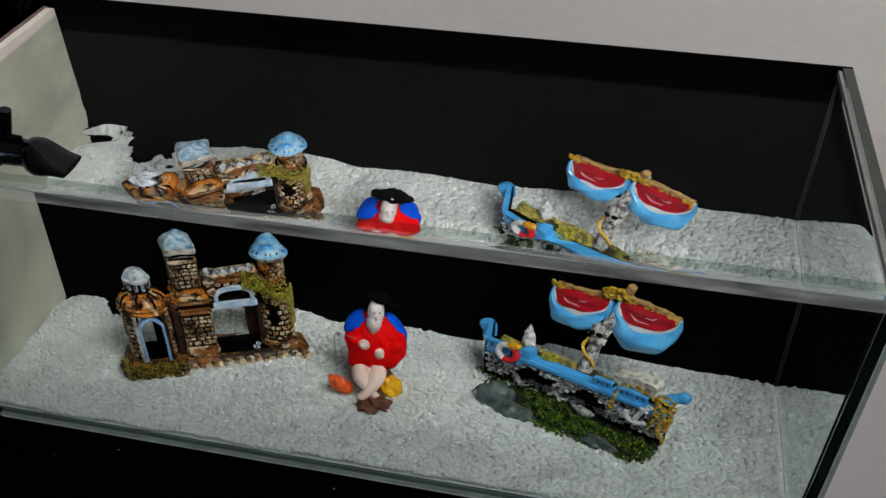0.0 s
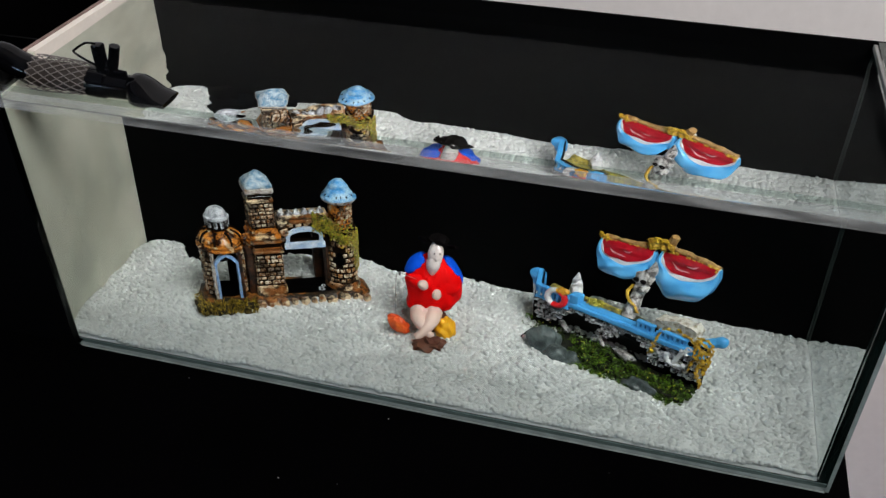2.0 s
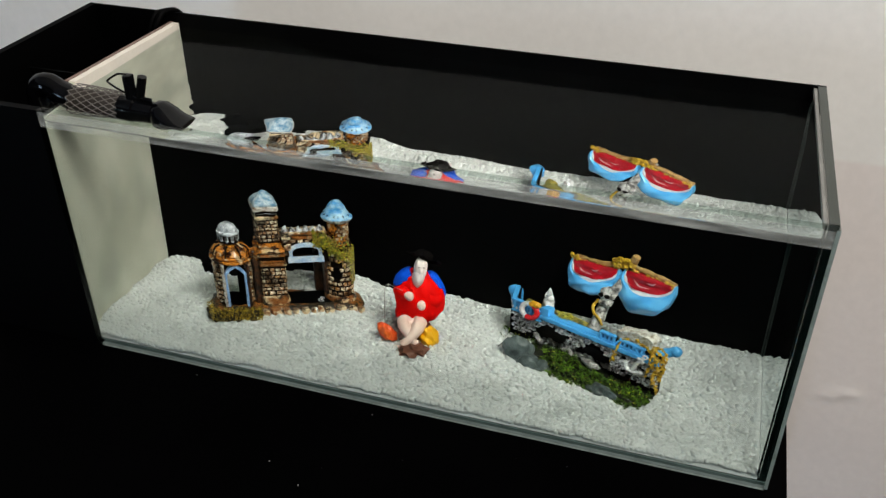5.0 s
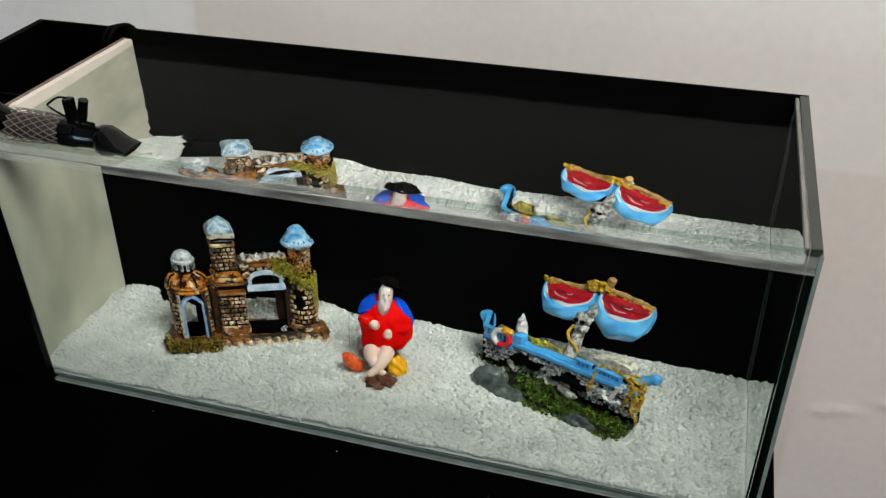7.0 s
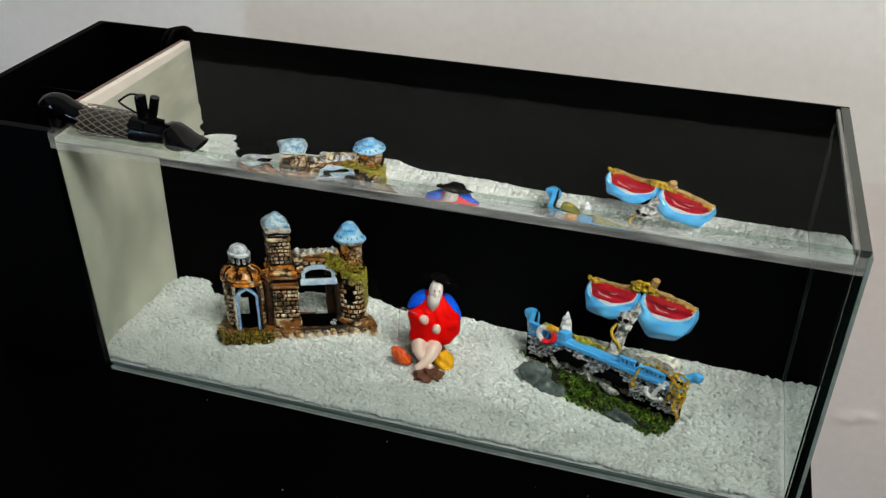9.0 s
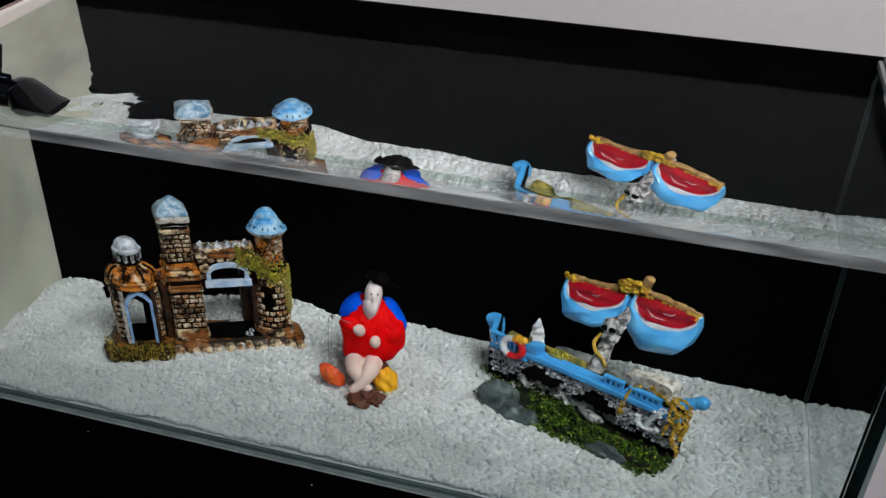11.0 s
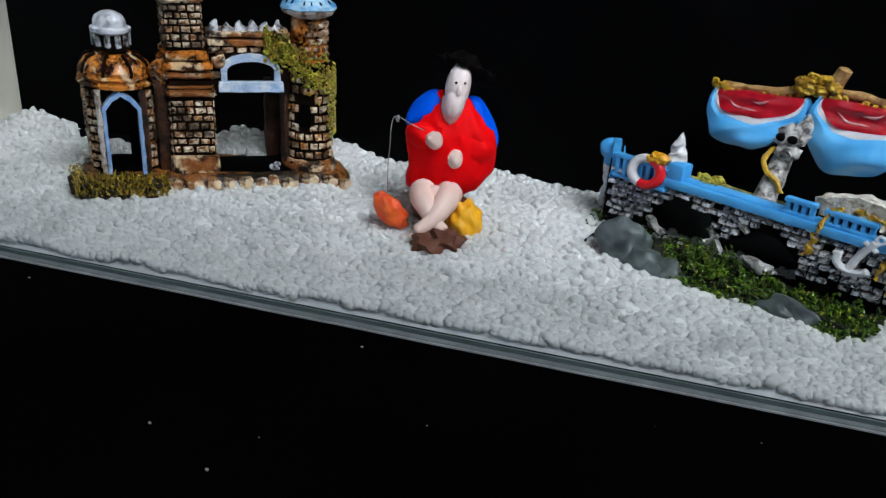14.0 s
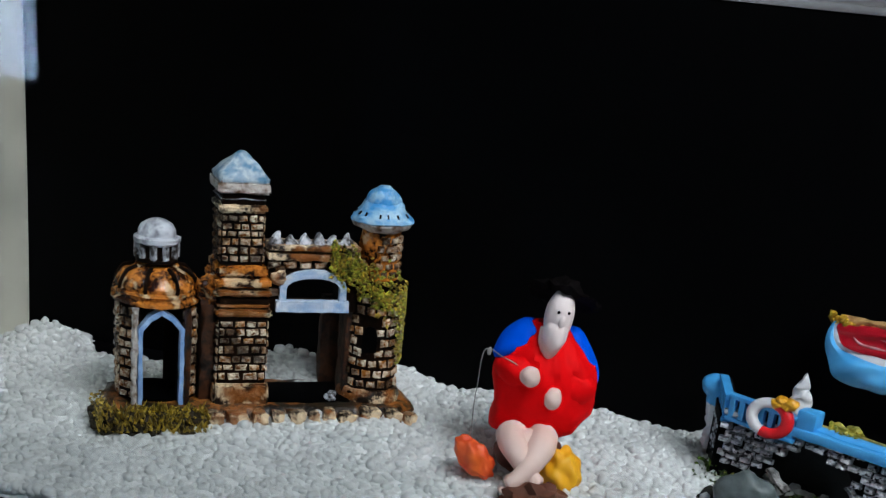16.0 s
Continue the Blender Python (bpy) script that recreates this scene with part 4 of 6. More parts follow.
    for k, (s, z) in enumerate(((1.0, 0), (1.02, 0.0014), (0.72, 0.0047), (0.38, 0.0085), (0.12, 0.0108))):
        ring.append([bm.verts.new((tx - 0.0015 + h * s * sx, ty + h * s * sy, zb + z)) for sx, sy in ((-1, -1), (1, -1), (1, 1), (-1, 1))])
    for p, q in zip(ring, ring[1:]):
        for k in range(4):
            bm.faces.new((p[k], p[(k + 1) % 4], q[(k + 1) % 4], q[k]))
    bm.faces.new(ring[0][::-1])
    bm.faces.new(ring[-1])
    bmesh.ops.bevel(bm, geom=[e for e in bm.edges if abs(e.verts[0].co.z - e.verts[1].co.z) > 0.001], offset=0.0008, segments=2, affect="EDGES")
    cut(bm, 0.004)
    rough_up(bm, 0.0007, 220)
    part("tower_roof", bm, M_ROOF_G, r, "grey-blue pyramid roof", 60)

    # link wall with a window over an open gateway
    y0, y1 = 0.0060, 0.0160
    bm = bmesh.new()
    box(bm, 0.0625, 0.0690, y0, y1, 0.0520, 0.0760)
    box(bm, 0.0915, 0.0985, y0, y1, 0.0520, 0.0760)
    box(bm, 0.0690, 0.0915, y0, y1, 0.0520, 0.0550)
    arch = [(0.0690, 0.0760), (0.0690, 0.0622)] + [(0.08025 - 0.0112 * math.cos(math.pi * k / 10), 0.0622 + 0.0050 * math.sin(math.pi * k / 10)) for k in range(11)] + [(0.0915, 0.0622), (0.0915, 0.0760)]
    prism(bm, arch, y0, y1)
    part("link_wall", bm, M_MORTAR, r)
    bm = bmesh.new()
    w0, w1 = 0.0135, 0.0108
    ol = [(0.08025 - w0, 0.0540), (0.08025 - w0, 0.0620)] + [(0.08025 - w0 * math.cos(math.pi * k / 10), 0.0625 + 0.0075 * math.sin(math.pi * k / 10)) for k in range(11)] + [(0.08025 + w0, 0.0540)]
    il = [(0.08025 + w1, 0.0565)] + [(0.08025 + w1 * math.cos(math.pi * k / 10), 0.0620 + 0.0044 * math.sin(math.pi * k / 10)) for k in range(11)] + [(0.08025 - w1, 0.0565)]
    prism(bm, ol + [(0.08025 + w0, 0.0565)] + il + [(0.08025 - w0, 0.05649)], y0 - 0.0018, y0 + 0.001)
    box(bm, 0.0655, 0.0950, y0 - 0.0022, y0 + 0.001, 0.0522, 0.0568)
    cut(bm, 0.004)
    rough_up(bm, 0.0004, 350)
    part("window_frame", bm, M_TRIM, r, "pale blue arched window frame")
    for z0, z1, m in ((0.0735, 0.0765, M_STONE), (0.0775, 0.0798, M_STONE)):
        bm = bmesh.new()
        box(bm, 0.0615, 0.0985, y0 - 0.002, y1 + 0.001, z0, z1, bevel=0.0008)
        cut(bm, 0.005)
        rough_up(bm, 0.0006, 260)
        part("string_course", bm, m, r)
    for k in range(6):
        bm = bmesh.new()
        lathe(bm, [(0.0034, 0.0788), (0.0029, 0.0804), (0.0017, 0.0822), (0.0009, 0.0836), (0.0003, 0.0841)], 8, 0.0655 + k * 0.0056, y0 + 0.0030)
        rough_up(bm, 0.0012, 330, k)
        part("merlon", bm, M_GREY, r, "silver-grey scalloped merlon")
    for k in range(5):
        lay(BRICK, "brick", r, (0.0645 + k * 0.0062, y0 - 0.0002, 0.0715), 0, 0.0052, 0.0030, 0.0020, rnd)
    for x, z in ((0.0650, 0.0600), (0.0652, 0.0650), (0.0670, 0.0690)):
        lay(BRICK, "brick", r, (x, y0 - 0.0002, z), 0, 0.0045, 0.0040, 0.0020, rnd)
    bm = bmesh.new()
    box(bm, 0.0630, 0.0985, 0.002, 0.026, 0.0100, 0.0140, bevel=0.001)
    part("gate_sill", bm, M_BLACK, r)
    for x, y, s in ((0.0900, 0.004, 0.0024), (0.0925, 0.009, 0.0018)):
        bm = bmesh.new()
        blob(bm, (x, y, 0.0150), (s, s, s * 0.7), 2, 0.5, 2, seed=x * 50)
        part("loose_stone", bm, M_GREY, r)

    bm = bmesh.new()
    box(bm, 0.0962, 0.0992, 0.0090, 0.0200, 0.0125, 0.0530, bevel=0.0008)
    cut(bm, 0.004)
    rough_up(bm, 0.0008, 260)
    part("gate_jamb", bm, M_GATE, r, "dark brown inner gate jamb")
    bm = bmesh.new()
    box(bm, 0.0905, 0.0990, 0.0250, 0.0290, 0.0125, 0.0530, bevel=0.0008)
    cut(bm, 0.004)
    rough_up(bm, 0.0010, 220)
    part("gate_back_wall", bm, M_GATE, r, "dark brown wall behind the gate")
    bm = bmesh.new()
    box(bm, 0.0365, 0.0440, 0.0060, 0.0210, 0.0115, 0.0560, bevel=0.001)
    cut(bm, 0.003)
    rough_up(bm, 0.0012, 240)
    part("side_buttress", bm, M_GATE, r, "dark brown buttress between the towers")
    bm = bmesh.new()
    blob(bm, (0.0400, 0.0095, 0.0600), (0.0052, 0.0050, 0.0062), 3, 0.4, 1.6)
    rough_up(bm, 0.0008, 260)
    part("buttress_cap", bm, M_RUST, r, "orange-brown buttress cap")
    bm = bmesh.new()
    blob(bm, (0.0662, 0.0050, 0.0665), (0.0034, 0.0026, 0.0030), 2, 0.4, 1.8)
    part("wall_boss", bm, M_STONE, r)

    # round tower
    rx, ry = 0.1085, 0.0125
    bm = bmesh.new()
    lathe(bm, [(0.0125, 0.010), (0.0122, 0.0170), (0.0108, 0.0185), (0.0104, 0.0620), (0.0112, 0.0630), (0.0112, 0.0650), (0.0078, 0.0660), (0.0070, 0.0873)], 32, rx, ry)
    core = part("round_tower_core", bm, M_MORTAR, r)
    brick_round(core, rx, ry, 0.0104, 0.0190, 0.0600, 9, -110, 110, 9, rnd, 0.0022, lambda a, z: (abs(a + 22) < 20 and 0.033 < z < 0.049))
    brick_round(core, rx, ry, 0.0081, 0.0665, 0.0845, 5, -110, 110, 8, rnd, 0.0022, lambda a, z: a < -18 and rnd.random() < 0.75)
    bm = bmesh.new()
    lathe(bm, [(0.0086, 0.0656), (0.0085, 0.0700), (0.0080, 0.0790), (0.0077, 0.0868)], 28, rx, ry)
    cut(bm, 0.003)
    rough_up(bm, 0.0009, 260)
    part("tower_plaster", bm, M_RUST, r, "orange-brown rough plaster")
    bm = bmesh.new()
    lathe(bm, [(0.0128, 0.0120), (0.0132, 0.0150), (0.0120, 0.0185), (0.0105, 0.0188)], 28, rx, ry)
    rough_up(bm, 0.0007, 260)
    part("tower_foot", bm, M_STONE, r)
    a = radians(-22)
    nx, ny = math.sin(a), -math.cos(a)
    bm = bmesh.new()
    wv = prism(bm, [(-0.0030, 0.0355), (-0.0030, 0.0430), (-0.0018, 0.0462), (0, 0.0470), (0.0018, 0.0462), (0.0030, 0.0430), (0.0030, 0.0355)], 0.0, 0.002)
    for v in wv:
        v.co = Vector((rx + 0.0108 * nx + v.co.x * math.cos(a) - v.co.y * nx, ry + 0.0108 * ny + v.co.x * math.sin(a) - v.co.y * ny, v.co.z))
    part("tower_window", bm, M_BLACK, r, "dark arched slit window")
    bm = bmesh.new()
    lathe(bm, [(0.0080, 0.0856), (0.0111, 0.0873), (0.0120, 0.0891), (0.0116, 0.0906)], 32, rx, ry)
    rough_up(bm, 0.0006, 240)
    part("eaves", bm, M_PILLAR, r)
    bm = bmesh.new()
    lathe(bm, [(0.0109, 0.0889), (0.0124, 0.0900), (0.0120, 0.0914), (0.0101, 0.0932), (0.0086, 0.0950), (0.0079, 0.0966), (0.0068, 0.0974), (0.0067, 0.0988), (0.0060, 0.1006), (0.0046, 0.1024), (0.0020, 0.1040)], 32, rx, ry)
    cut(bm, 0.003)
    rough_up(bm, 0.0010, 240)
    part("tower_roof", bm, M_ROOF_B, r, "sky-blue bell-shaped roof")
    for k in range(9):
        a = radians(-100 + 25 * k + rnd.uniform(-6, 6))
        bm = bmesh.new()
        q = 0.0098
        tube(bm, [(rx + q * math.sin(a), ry - q * math.cos(a), 0.0937), (rx + (q + 0.0012) * math.sin(a), ry - (q + 0.0012) * math.cos(a), 0.0923)], 0.00045, 5)
        part("roof_nick", bm, M_MORTAR, r)
    # ivy creeping down from the link wall over the round tower
    bm = bmesh.new()

    def on_ivy():
        t = rnd.random()
        if t < 0.35:
            s = rnd.random()
            return (0.0865 + s * 0.014, 0.0035 + rnd.uniform(-0.001, 0.001), 0.0775 - s * 0.010 + rnd.gauss(-0.001, 0.0035)), (0.0, -1.0, 0.4)
        s = rnd.random()
        ang = radians(-55 + 125 * s + rnd.uniform(-12, 12))
        z = 0.0680 - 0.014 * s + rnd.gauss(0, 0.0045) if t < 0.72 else rnd.uniform(0.030, 0.062)
        if t >= 0.72:
            ang = radians(rnd.uniform(35, 82))
        return (rx + 0.0118 * math.sin(ang), ry - 0.0118 * math.cos(ang), z), (math.sin(ang), -math.cos(ang), 0.4)
    leaves(bm, on_ivy, 480, 0.0023, rnd, 0)
    leaves(bm, on_ivy, 420, 0.0023, rnd, 1)
    part("ivy", bm, [M_IVY, M_IVY_OLD], r, "green-yellow ivy")
    return r


castle()


# ---- sunken ship ornament ----
M_SKY = mat("ship_blue", (0.09, 0.46, 0.90), 0.35, second=(0.05, 0.32, 0.70), scale=90, bump=0.15, fine=500)
M_SAIL = mat("sail_blue", (0.15, 0.54, 0.93), 0.2, second=(0.055, 0.38, 0.82), scale=90, bump=0.1, fine=400, coat=0.8)
M_RED = mat("sail_red", (0.52, 0.010, 0.022), 0.14, second=(0.34, 0.006, 0.014), scale=90, bump=0.06, fine=400, coat=1.0)
M_WHITE = mat("white_paint", (0.82, 0.82, 0.82), 0.35, second=(0.6, 0.6, 0.62), scale=120, bump=0.15, fine=600)
M_SILVER = vary_by_object(mat("silver_plank", (0.95, 0.94, 0.97), 0.25, second=(0.010, 0.008, 0.008), scale=1.9, bump=0.7, fine=7, spread=(0.41, 0.52)), 0.25, (0.06, 0.055, 0.055))
M_HULL = mat("hull_dark", (0.004, 0.003, 0.003), 0.8, vary=0.4, scale=150, bump=0.4)
M_HULL.node_tree.nodes["Principled BSDF"].inputs["Specular IOR Level"].default_value = 0.08
M_GOLD = mat("gold_rope", (0.78, 0.50, 0.03), 0.4, second=(0.30, 0.15, 0.012), scale=260, bump=0.5, fine=900)
M_SPAR = mat("spar_wood", (0.62, 0.38, 0.14), 0.45, second=(0.22, 0.10, 0.03), scale=200, bump=0.4, fine=900)
M_ROCK = mat("grey_rock", (0.15, 0.185, 0.185), 0.4, second=(0.028, 0.038, 0.038), scale=90, bump=0.4, fine=300)
M_GREEN = mat("ship_moss", (0.22, 0.44, 0.012), 0.5, second=(0.006, 0.014, 0.002), scale=180, bump=0.4, fine=900)
vary_by_island(M_GREEN, (0.03, 0.04, 0.03), (0.85, 0.85, 0.85))
M_PLANK = mat("pale_plank", (0.82, 0.79, 0.70), 0.5, second=(0.30, 0.24, 0.15), scale=260, bump=0.4, fine=900, spread=(0.4, 0.56))
M_INSIDE = mat("ship_inside", (0.018, 0.016, 0.009), 0.7, second=(0.004, 0.004, 0.002), scale=150, bump=0.4, fine=700)
M_BUOY = mat("buoy_red", (0.80, 0.014, 0.018), 0.3, second=(0.62, 0.008, 0.012), scale=200, bump=0.2, fine=700)
M_KNOT = mat("orange_yellow_knot", (0.90, 0.50, 0.010), 0.35, second=(0.62, 0.26, 0.008), scale=260, bump=0.4, fine=900)
M_DECK = blotch(mat("mossy_deck", (0.50, 0.40, 0.08), 0.5, second=(0.07, 0.08, 0.02), scale=170, bump=0.5, fine=700, spread=(0.42, 0.56)), (0.010, 0.012, 0.004), 75, 0.50, 0.58, 0.9)
# colour of the painted gloss highlights on the red sail bands
M_SAIL_HIGHLIGHT = mat("highlight_pink", (0.86, 0.50, 0.50), 0.2, second=(0.60, 0.12, 0.12), scale=260, bump=0.1, fine=900, coat=0.8)
M_WEED = mat("yellow_weed", (0.50, 0.44, 0.03), 0.45, second=(0.12, 0.12, 0.02), scale=200, bump=0.3, fine=900)
M_BONE = mat("grey_bone", (0.52, 0.51, 0.49), 0.5, second=(0.06, 0.055, 0.05), scale=260, bump=0.4, fine=900, spread=(0.4, 0.55))
PLANK = [brick_mesh("plank_block", M_SILVER, 20 + k) for k in range(7)]


def ring_mesh(bm, c, R, r, axis_turn, a0, a1, mi=0, seg=14):
    pts = []
    n = max(3, int(abs(a1 - a0) / 15))
    for k in range(n + 1):
        a = radians(a0 + (a1 - a0) * k / n)
        pts.append(Vector(c) + axis_turn @ Vector((R * math.cos(a), 0, R * math.sin(a))))
    tube(bm, pts, r, seg, mi)


def half_sail(cx, cz, w, h, y, drop, seed, red):
    """A bellied sail hung from its spar: bands of red, white and blue, each a mesh of its own."""
    bands = []
    stops = ((0.0, 0.0, 0.0), (0.60, 0.92, red), (0.70, 0.96, red + 0.085), (1.0, 1.0, 1.0))

    def at(q, which):
        for p, s in zip(stops, stops[1:]):
            if q <= s[0] + 1e-9:
                return p[which] + (s[which] - p[which]) * (q - p[0]) / (s[0] - p[0])
        return 1.0
    for r0, r1, m, name in ((0.0, 0.60, M_RED, "red_band"), (0.60, 0.70, M_WHITE, "white_band"), (0.70, 1.0, M_SAIL, "blue_band")):
        bm = bmesh.new()
        na, nr = 30, 9
        front, rear = [], []
        for i in range(nr + 1):
            q = r0 + (r1 - r0) * i / nr
            fr, re = [], []
            for k in range(na + 1):
                a = math.pi * k / na
                x, z = at(q, 1) * math.cos(a), at(q, 2) * math.sin(a)
                bulge = 0.013 * math.sqrt(max(0.0, 1 - (0.97 * x) ** 2)) * math.sin(math.pi * (0.06 + 0.62 * z))
                bulge += (0.0016 if r0 >= 0.7 and i else 0.0) + 0.0013 * math.sin(9 * z + seed) * math.sin(a)
                bulge += 0.0011 * math.sin(9.4 * z / red) * math.sin(a) if r0 == 0 else 0.0010 * math.sin(5 * x + 14 * z + seed) * math.sin(a)
                px, pz = cx + w * x * (0.91 + 0.11 * min(1.0, z / 0.25)), cz - h * z * (1 + 0.04 * math.sin(6 * a + seed)) + drop * x
                fr.append(bm.verts.new((px, y - bulge - 0.0014, pz)))
                re.append(bm.verts.new((px, y - bulge * 0.5 + 0.0014, pz)))
            front.append(fr)
            rear.append(re)
        for g in (front, rear):
            for p, s in zip(g, g[1:]):
                for k in range(na):
                    bm.faces.new((p[k], p[k + 1], s[k + 1], s[k]))
        for g0, g1 in ((front[-1], rear[-1]), (front[0], rear[0])) if r0 else ((front[-1], rear[-1]),):
            for k in range(na):
                bm.faces.new((g0[k], g0[k + 1], g1[k + 1], g1[k]))
        for k in (0, na):
            for i in range(nr):
                bm.faces.new((front[i][k], front[i + 1][k], rear[i + 1][k], rear[i][k]))
        bmesh.ops.remove_doubles(bm, verts=bm.verts, dist=1e-5)
        rough_up(bm, 0.0014, 100, seed)
        bands.append((name, bm, m))
    # gloss highlights drawn as thin pale tubes along the red band
    for q, a0, a1 in ((0.24, 30, 95), (0.42, 75, 140)):
        bm = bmesh.new()
        pts = []
        for k in range(15):
            a = radians(a0 + (a1 - a0) * k / 14)
            x, z = at(q, 1) * math.cos(a), at(q, 2) * math.sin(a)
            bulge = 0.013 * math.sqrt(max(0.0, 1 - (0.97 * x) ** 2)) * math.sin(math.pi * (0.06 + 0.62 * z)) + 0.0013 * math.sin(9 * z + seed) * math.sin(a) + 0.0011 * math.sin(9.4 * z / red) * math.sin(a)
            pts.append((cx + w * x * (0.91 + 0.11 * min(1.0, z / 0.25)), y - bulge - 0.0014, cz - h * z * (1 + 0.04 * math.sin(6 * a + seed)) + drop * x))
        tube(bm, pts, [0.0001 + 0.0006 * math.sin(math.pi * k / 14) for k in range(15)], 6)
        rough_up(bm, 0.0014, 100, seed)
        bands.append(("crease", bm, M_SAIL_HIGHLIGHT))
    return bands


def ship():
    r = root("ship_ornament", pose(0.3015, 0.1441, 0.0005, 0, 0, -26.63), "resin shipwreck with blue and red sails on mossy rocks", "ornament")
    r.scale = (0.978, 0.978, 0.842)
    rnd = random.Random(21)
    # broken hull: backing boards with two breaches, then rows of silver planks
    bm = bmesh.new()
    prism(bm, [(0.012, 0.008), (0.012, 0.044), (0.138, 0.046), (0.138, 0.010), (0.101, 0.010), (0.099, 0.022), (0.090, 0.030), (0.080, 0.0305), (0.074, 0.024), (0.068, 0.022), (0.063, 0.024), (0.058, 0.034), (0.046, 0.0375), (0.034, 0.032), (0.030, 0.018), (0.026, 0.008)], 0.003, 0.008)
    part("hull_backing", bm, M_HULL, r)
    bm = bmesh.new()
    box(bm, 0.016, 0.128, 0.015, 0.018, 0.004, 0.038)
    part("hull_inside", bm, M_INSIDE, r, "dark brown-green inside of the hull")
    bm = bmesh.new()
    box(bm, 0.014, 0.134, 0.0085, 0.020, 0.0388, 0.0418, bevel=0.001)
    cut(bm, 0.003)
    rough_up(bm, 0.0014, 210)
    part("deck", bm, M_DECK, r, "mossy yellow-green broken deck")

    def hole(u, z):
        a = ((u - 0.0470) / 0.0155) ** 2 + ((z - 0.0220) / 0.0125) ** 2 < 1 or (0.031 < u < 0.063 and z < 0.022)
        b = ((u - 0.0850) / 0.0138) ** 2 + ((z - 0.0215) / 0.0128) ** 2 < 1 or (0.071 < u < 0.099 and z < 0.0215)
        return a or b or (z < 0.016 and u < 0.032) or (0.060 < u < 0.075 and z < 0.0215) or (u >= 0.098 and z < 0.0165) or rnd.random() < 0.09
    for i in range(11):
        z = 0.0075 + i * 0.0033
        u = 0.0135 + (0.0020 if i % 2 else 0.0)
        while u < 0.138:
            w = rnd.uniform(0.0034, 0.0052)
            if not hole(u, z):
                lay(PLANK, "plank_block", r, (u, 0.0022 - (0.001 if z > 0.03 else 0), z + rnd.uniform(-0.0002, 0.0002)), 0, w * 0.92, 0.0026, 0.0040 * rnd.uniform(0.7, 1.3), rnd, 3)
            u += w
    # stern: side wall turning back to the post
    for i in range(5):
        for k in range(5):
            s = (k + 0.5) / 5
            lay(PLANK, "plank_block", r, (0.0115 - 0.0115 * s, 0.002 + 0.022 * s, 0.0185 + i * 0.0033), -62, 0.0042, 0.0026, 0.0030, rnd)
    bm = bmesh.new()
    prism(bm, [(0, 0.006), (0.0265, 0.006), (0.0265, 0.038), (0, 0.038)], 0.0, 0.003)
    ob = part("stern_backing", bm, M_HULL, r)
    ob.matrix_local = pose(0.0130, 0.003, 0, 0, 0, 118)
    for p0, p1, q in (((0.0320, 0.004, 0.0200), (0.0400, 0.002, 0.0130), 0.0018), ((0.0610, 0.002, 0.0250), (0.0690, 0.000, 0.0150), 0.0016), ((0.0660, 0.001, 0.0230), (0.0610, 0.0, 0.0180), 0.0012), ((0.0720, 0.002, 0.0330), (0.0780, 0.001, 0.0290), 0.0014)):
        bm = bmesh.new()
        tube(bm, [Vector(p0).lerp(Vector(p1), k / 5) for k in range(6)], q, 6)
        rough_up(bm, 0.0010, 330, p0[0] * 70)
        part("broken_plank", bm, M_BONE, r, "pale grey broken plank")
    bm = bmesh.new()
    blob(bm, (0.0860, -0.0005, 0.0150), (0.0075, 0.0035, 0.0032), 3, 0.4, 1.8, turn=Matrix.Rotation(radians(14), 3, "Y"))
    rough_up(bm, 0.0010, 260)
    part("hull_stone", bm, M_BONE, r, "pale grey stone in the breach")
    bm = bmesh.new()
    tube(bm, [(0.0, 0.0215, 0.0120), (0.0, 0.0215, 0.0180), (0.0004, 0.0212, 0.0220), (0.0, 0.0215, 0.0260), (0.0, 0.0225, 0.0330)], [0.0026, 0.0030, 0.0020, 0.0028, 0.0036], 10)
    cut(bm, 0.002)
    rough_up(bm, 0.0012, 360)
    part("stern_carving", bm, M_SILVER, r, "silver carved stern post foot")
    # blue deck edge and rails
    bm = bmesh.new()
    box(bm, 0.036, 0.139, -0.0022, 0.0040, 0.0402, 0.0446, bevel=0.0010)
    box(bm, 0.034, 0.137, 0.0, 0.0070, 0.0435, 0.0456, bevel=0.0008)
    cut(bm, 0.006)
    rough_up(bm, 0.0005, 200)
    part("deck_edge", bm, M_SKY, r, "sky-blue deck edge")

    def rail(p0, p1, z0, z1, n, backed=False):
        d = Vector((p1[0] - p0[0], p1[1] - p0[1]))
        turn = math.degrees(math.atan2(d.y, d.x))
        L = d.length
        holder = pose(p0[0], p0[1], 0, 0, 0, turn)
        bm = bmesh.new()
        box(bm, 0, L, -0.0018, 0.0018, z1 - 0.0022, z1, bevel=0.0006)
        box(bm, 0, L, -0.0018, 0.0018, z0, z0 + 0.0020, bevel=0.0006)
        ob = part("rail", bm, M_SKY, r, "sky-blue rail")
        ob.matrix_local = holder
        for k in range(n):
            bm = bmesh.new()
            x = L * (k + 0.5) / n
            box(bm, x - L / n * 0.30, x + L / n * 0.30, -0.0014, 0.0014, z0 + 0.0018, z1 - 0.0018, bevel=0.0004)
            o2 = part("baluster", bm, M_SKY, r)
            o2.matrix_local = holder
        if not backed:
            return
        bm = bmesh.new()
        box(bm, 0.0005, L - 0.0005, 0.0022, 0.0030, z0 + 0.0005, z1 - 0.001)
        o3 = part("rail_backing", bm, M_HULL, r)
        o3.matrix_local = holder
    rail((0.013, 0.001), (0.040, -0.001), 0.0370, 0.0495, 7, True)
    rail((0.0005, 0.024), (0.013, 0.001), 0.0350, 0.0480, 4, True)
    rail((0.0895, 0.001), (0.1025, 0.001), 0.0446, 0.0527, 4, True)
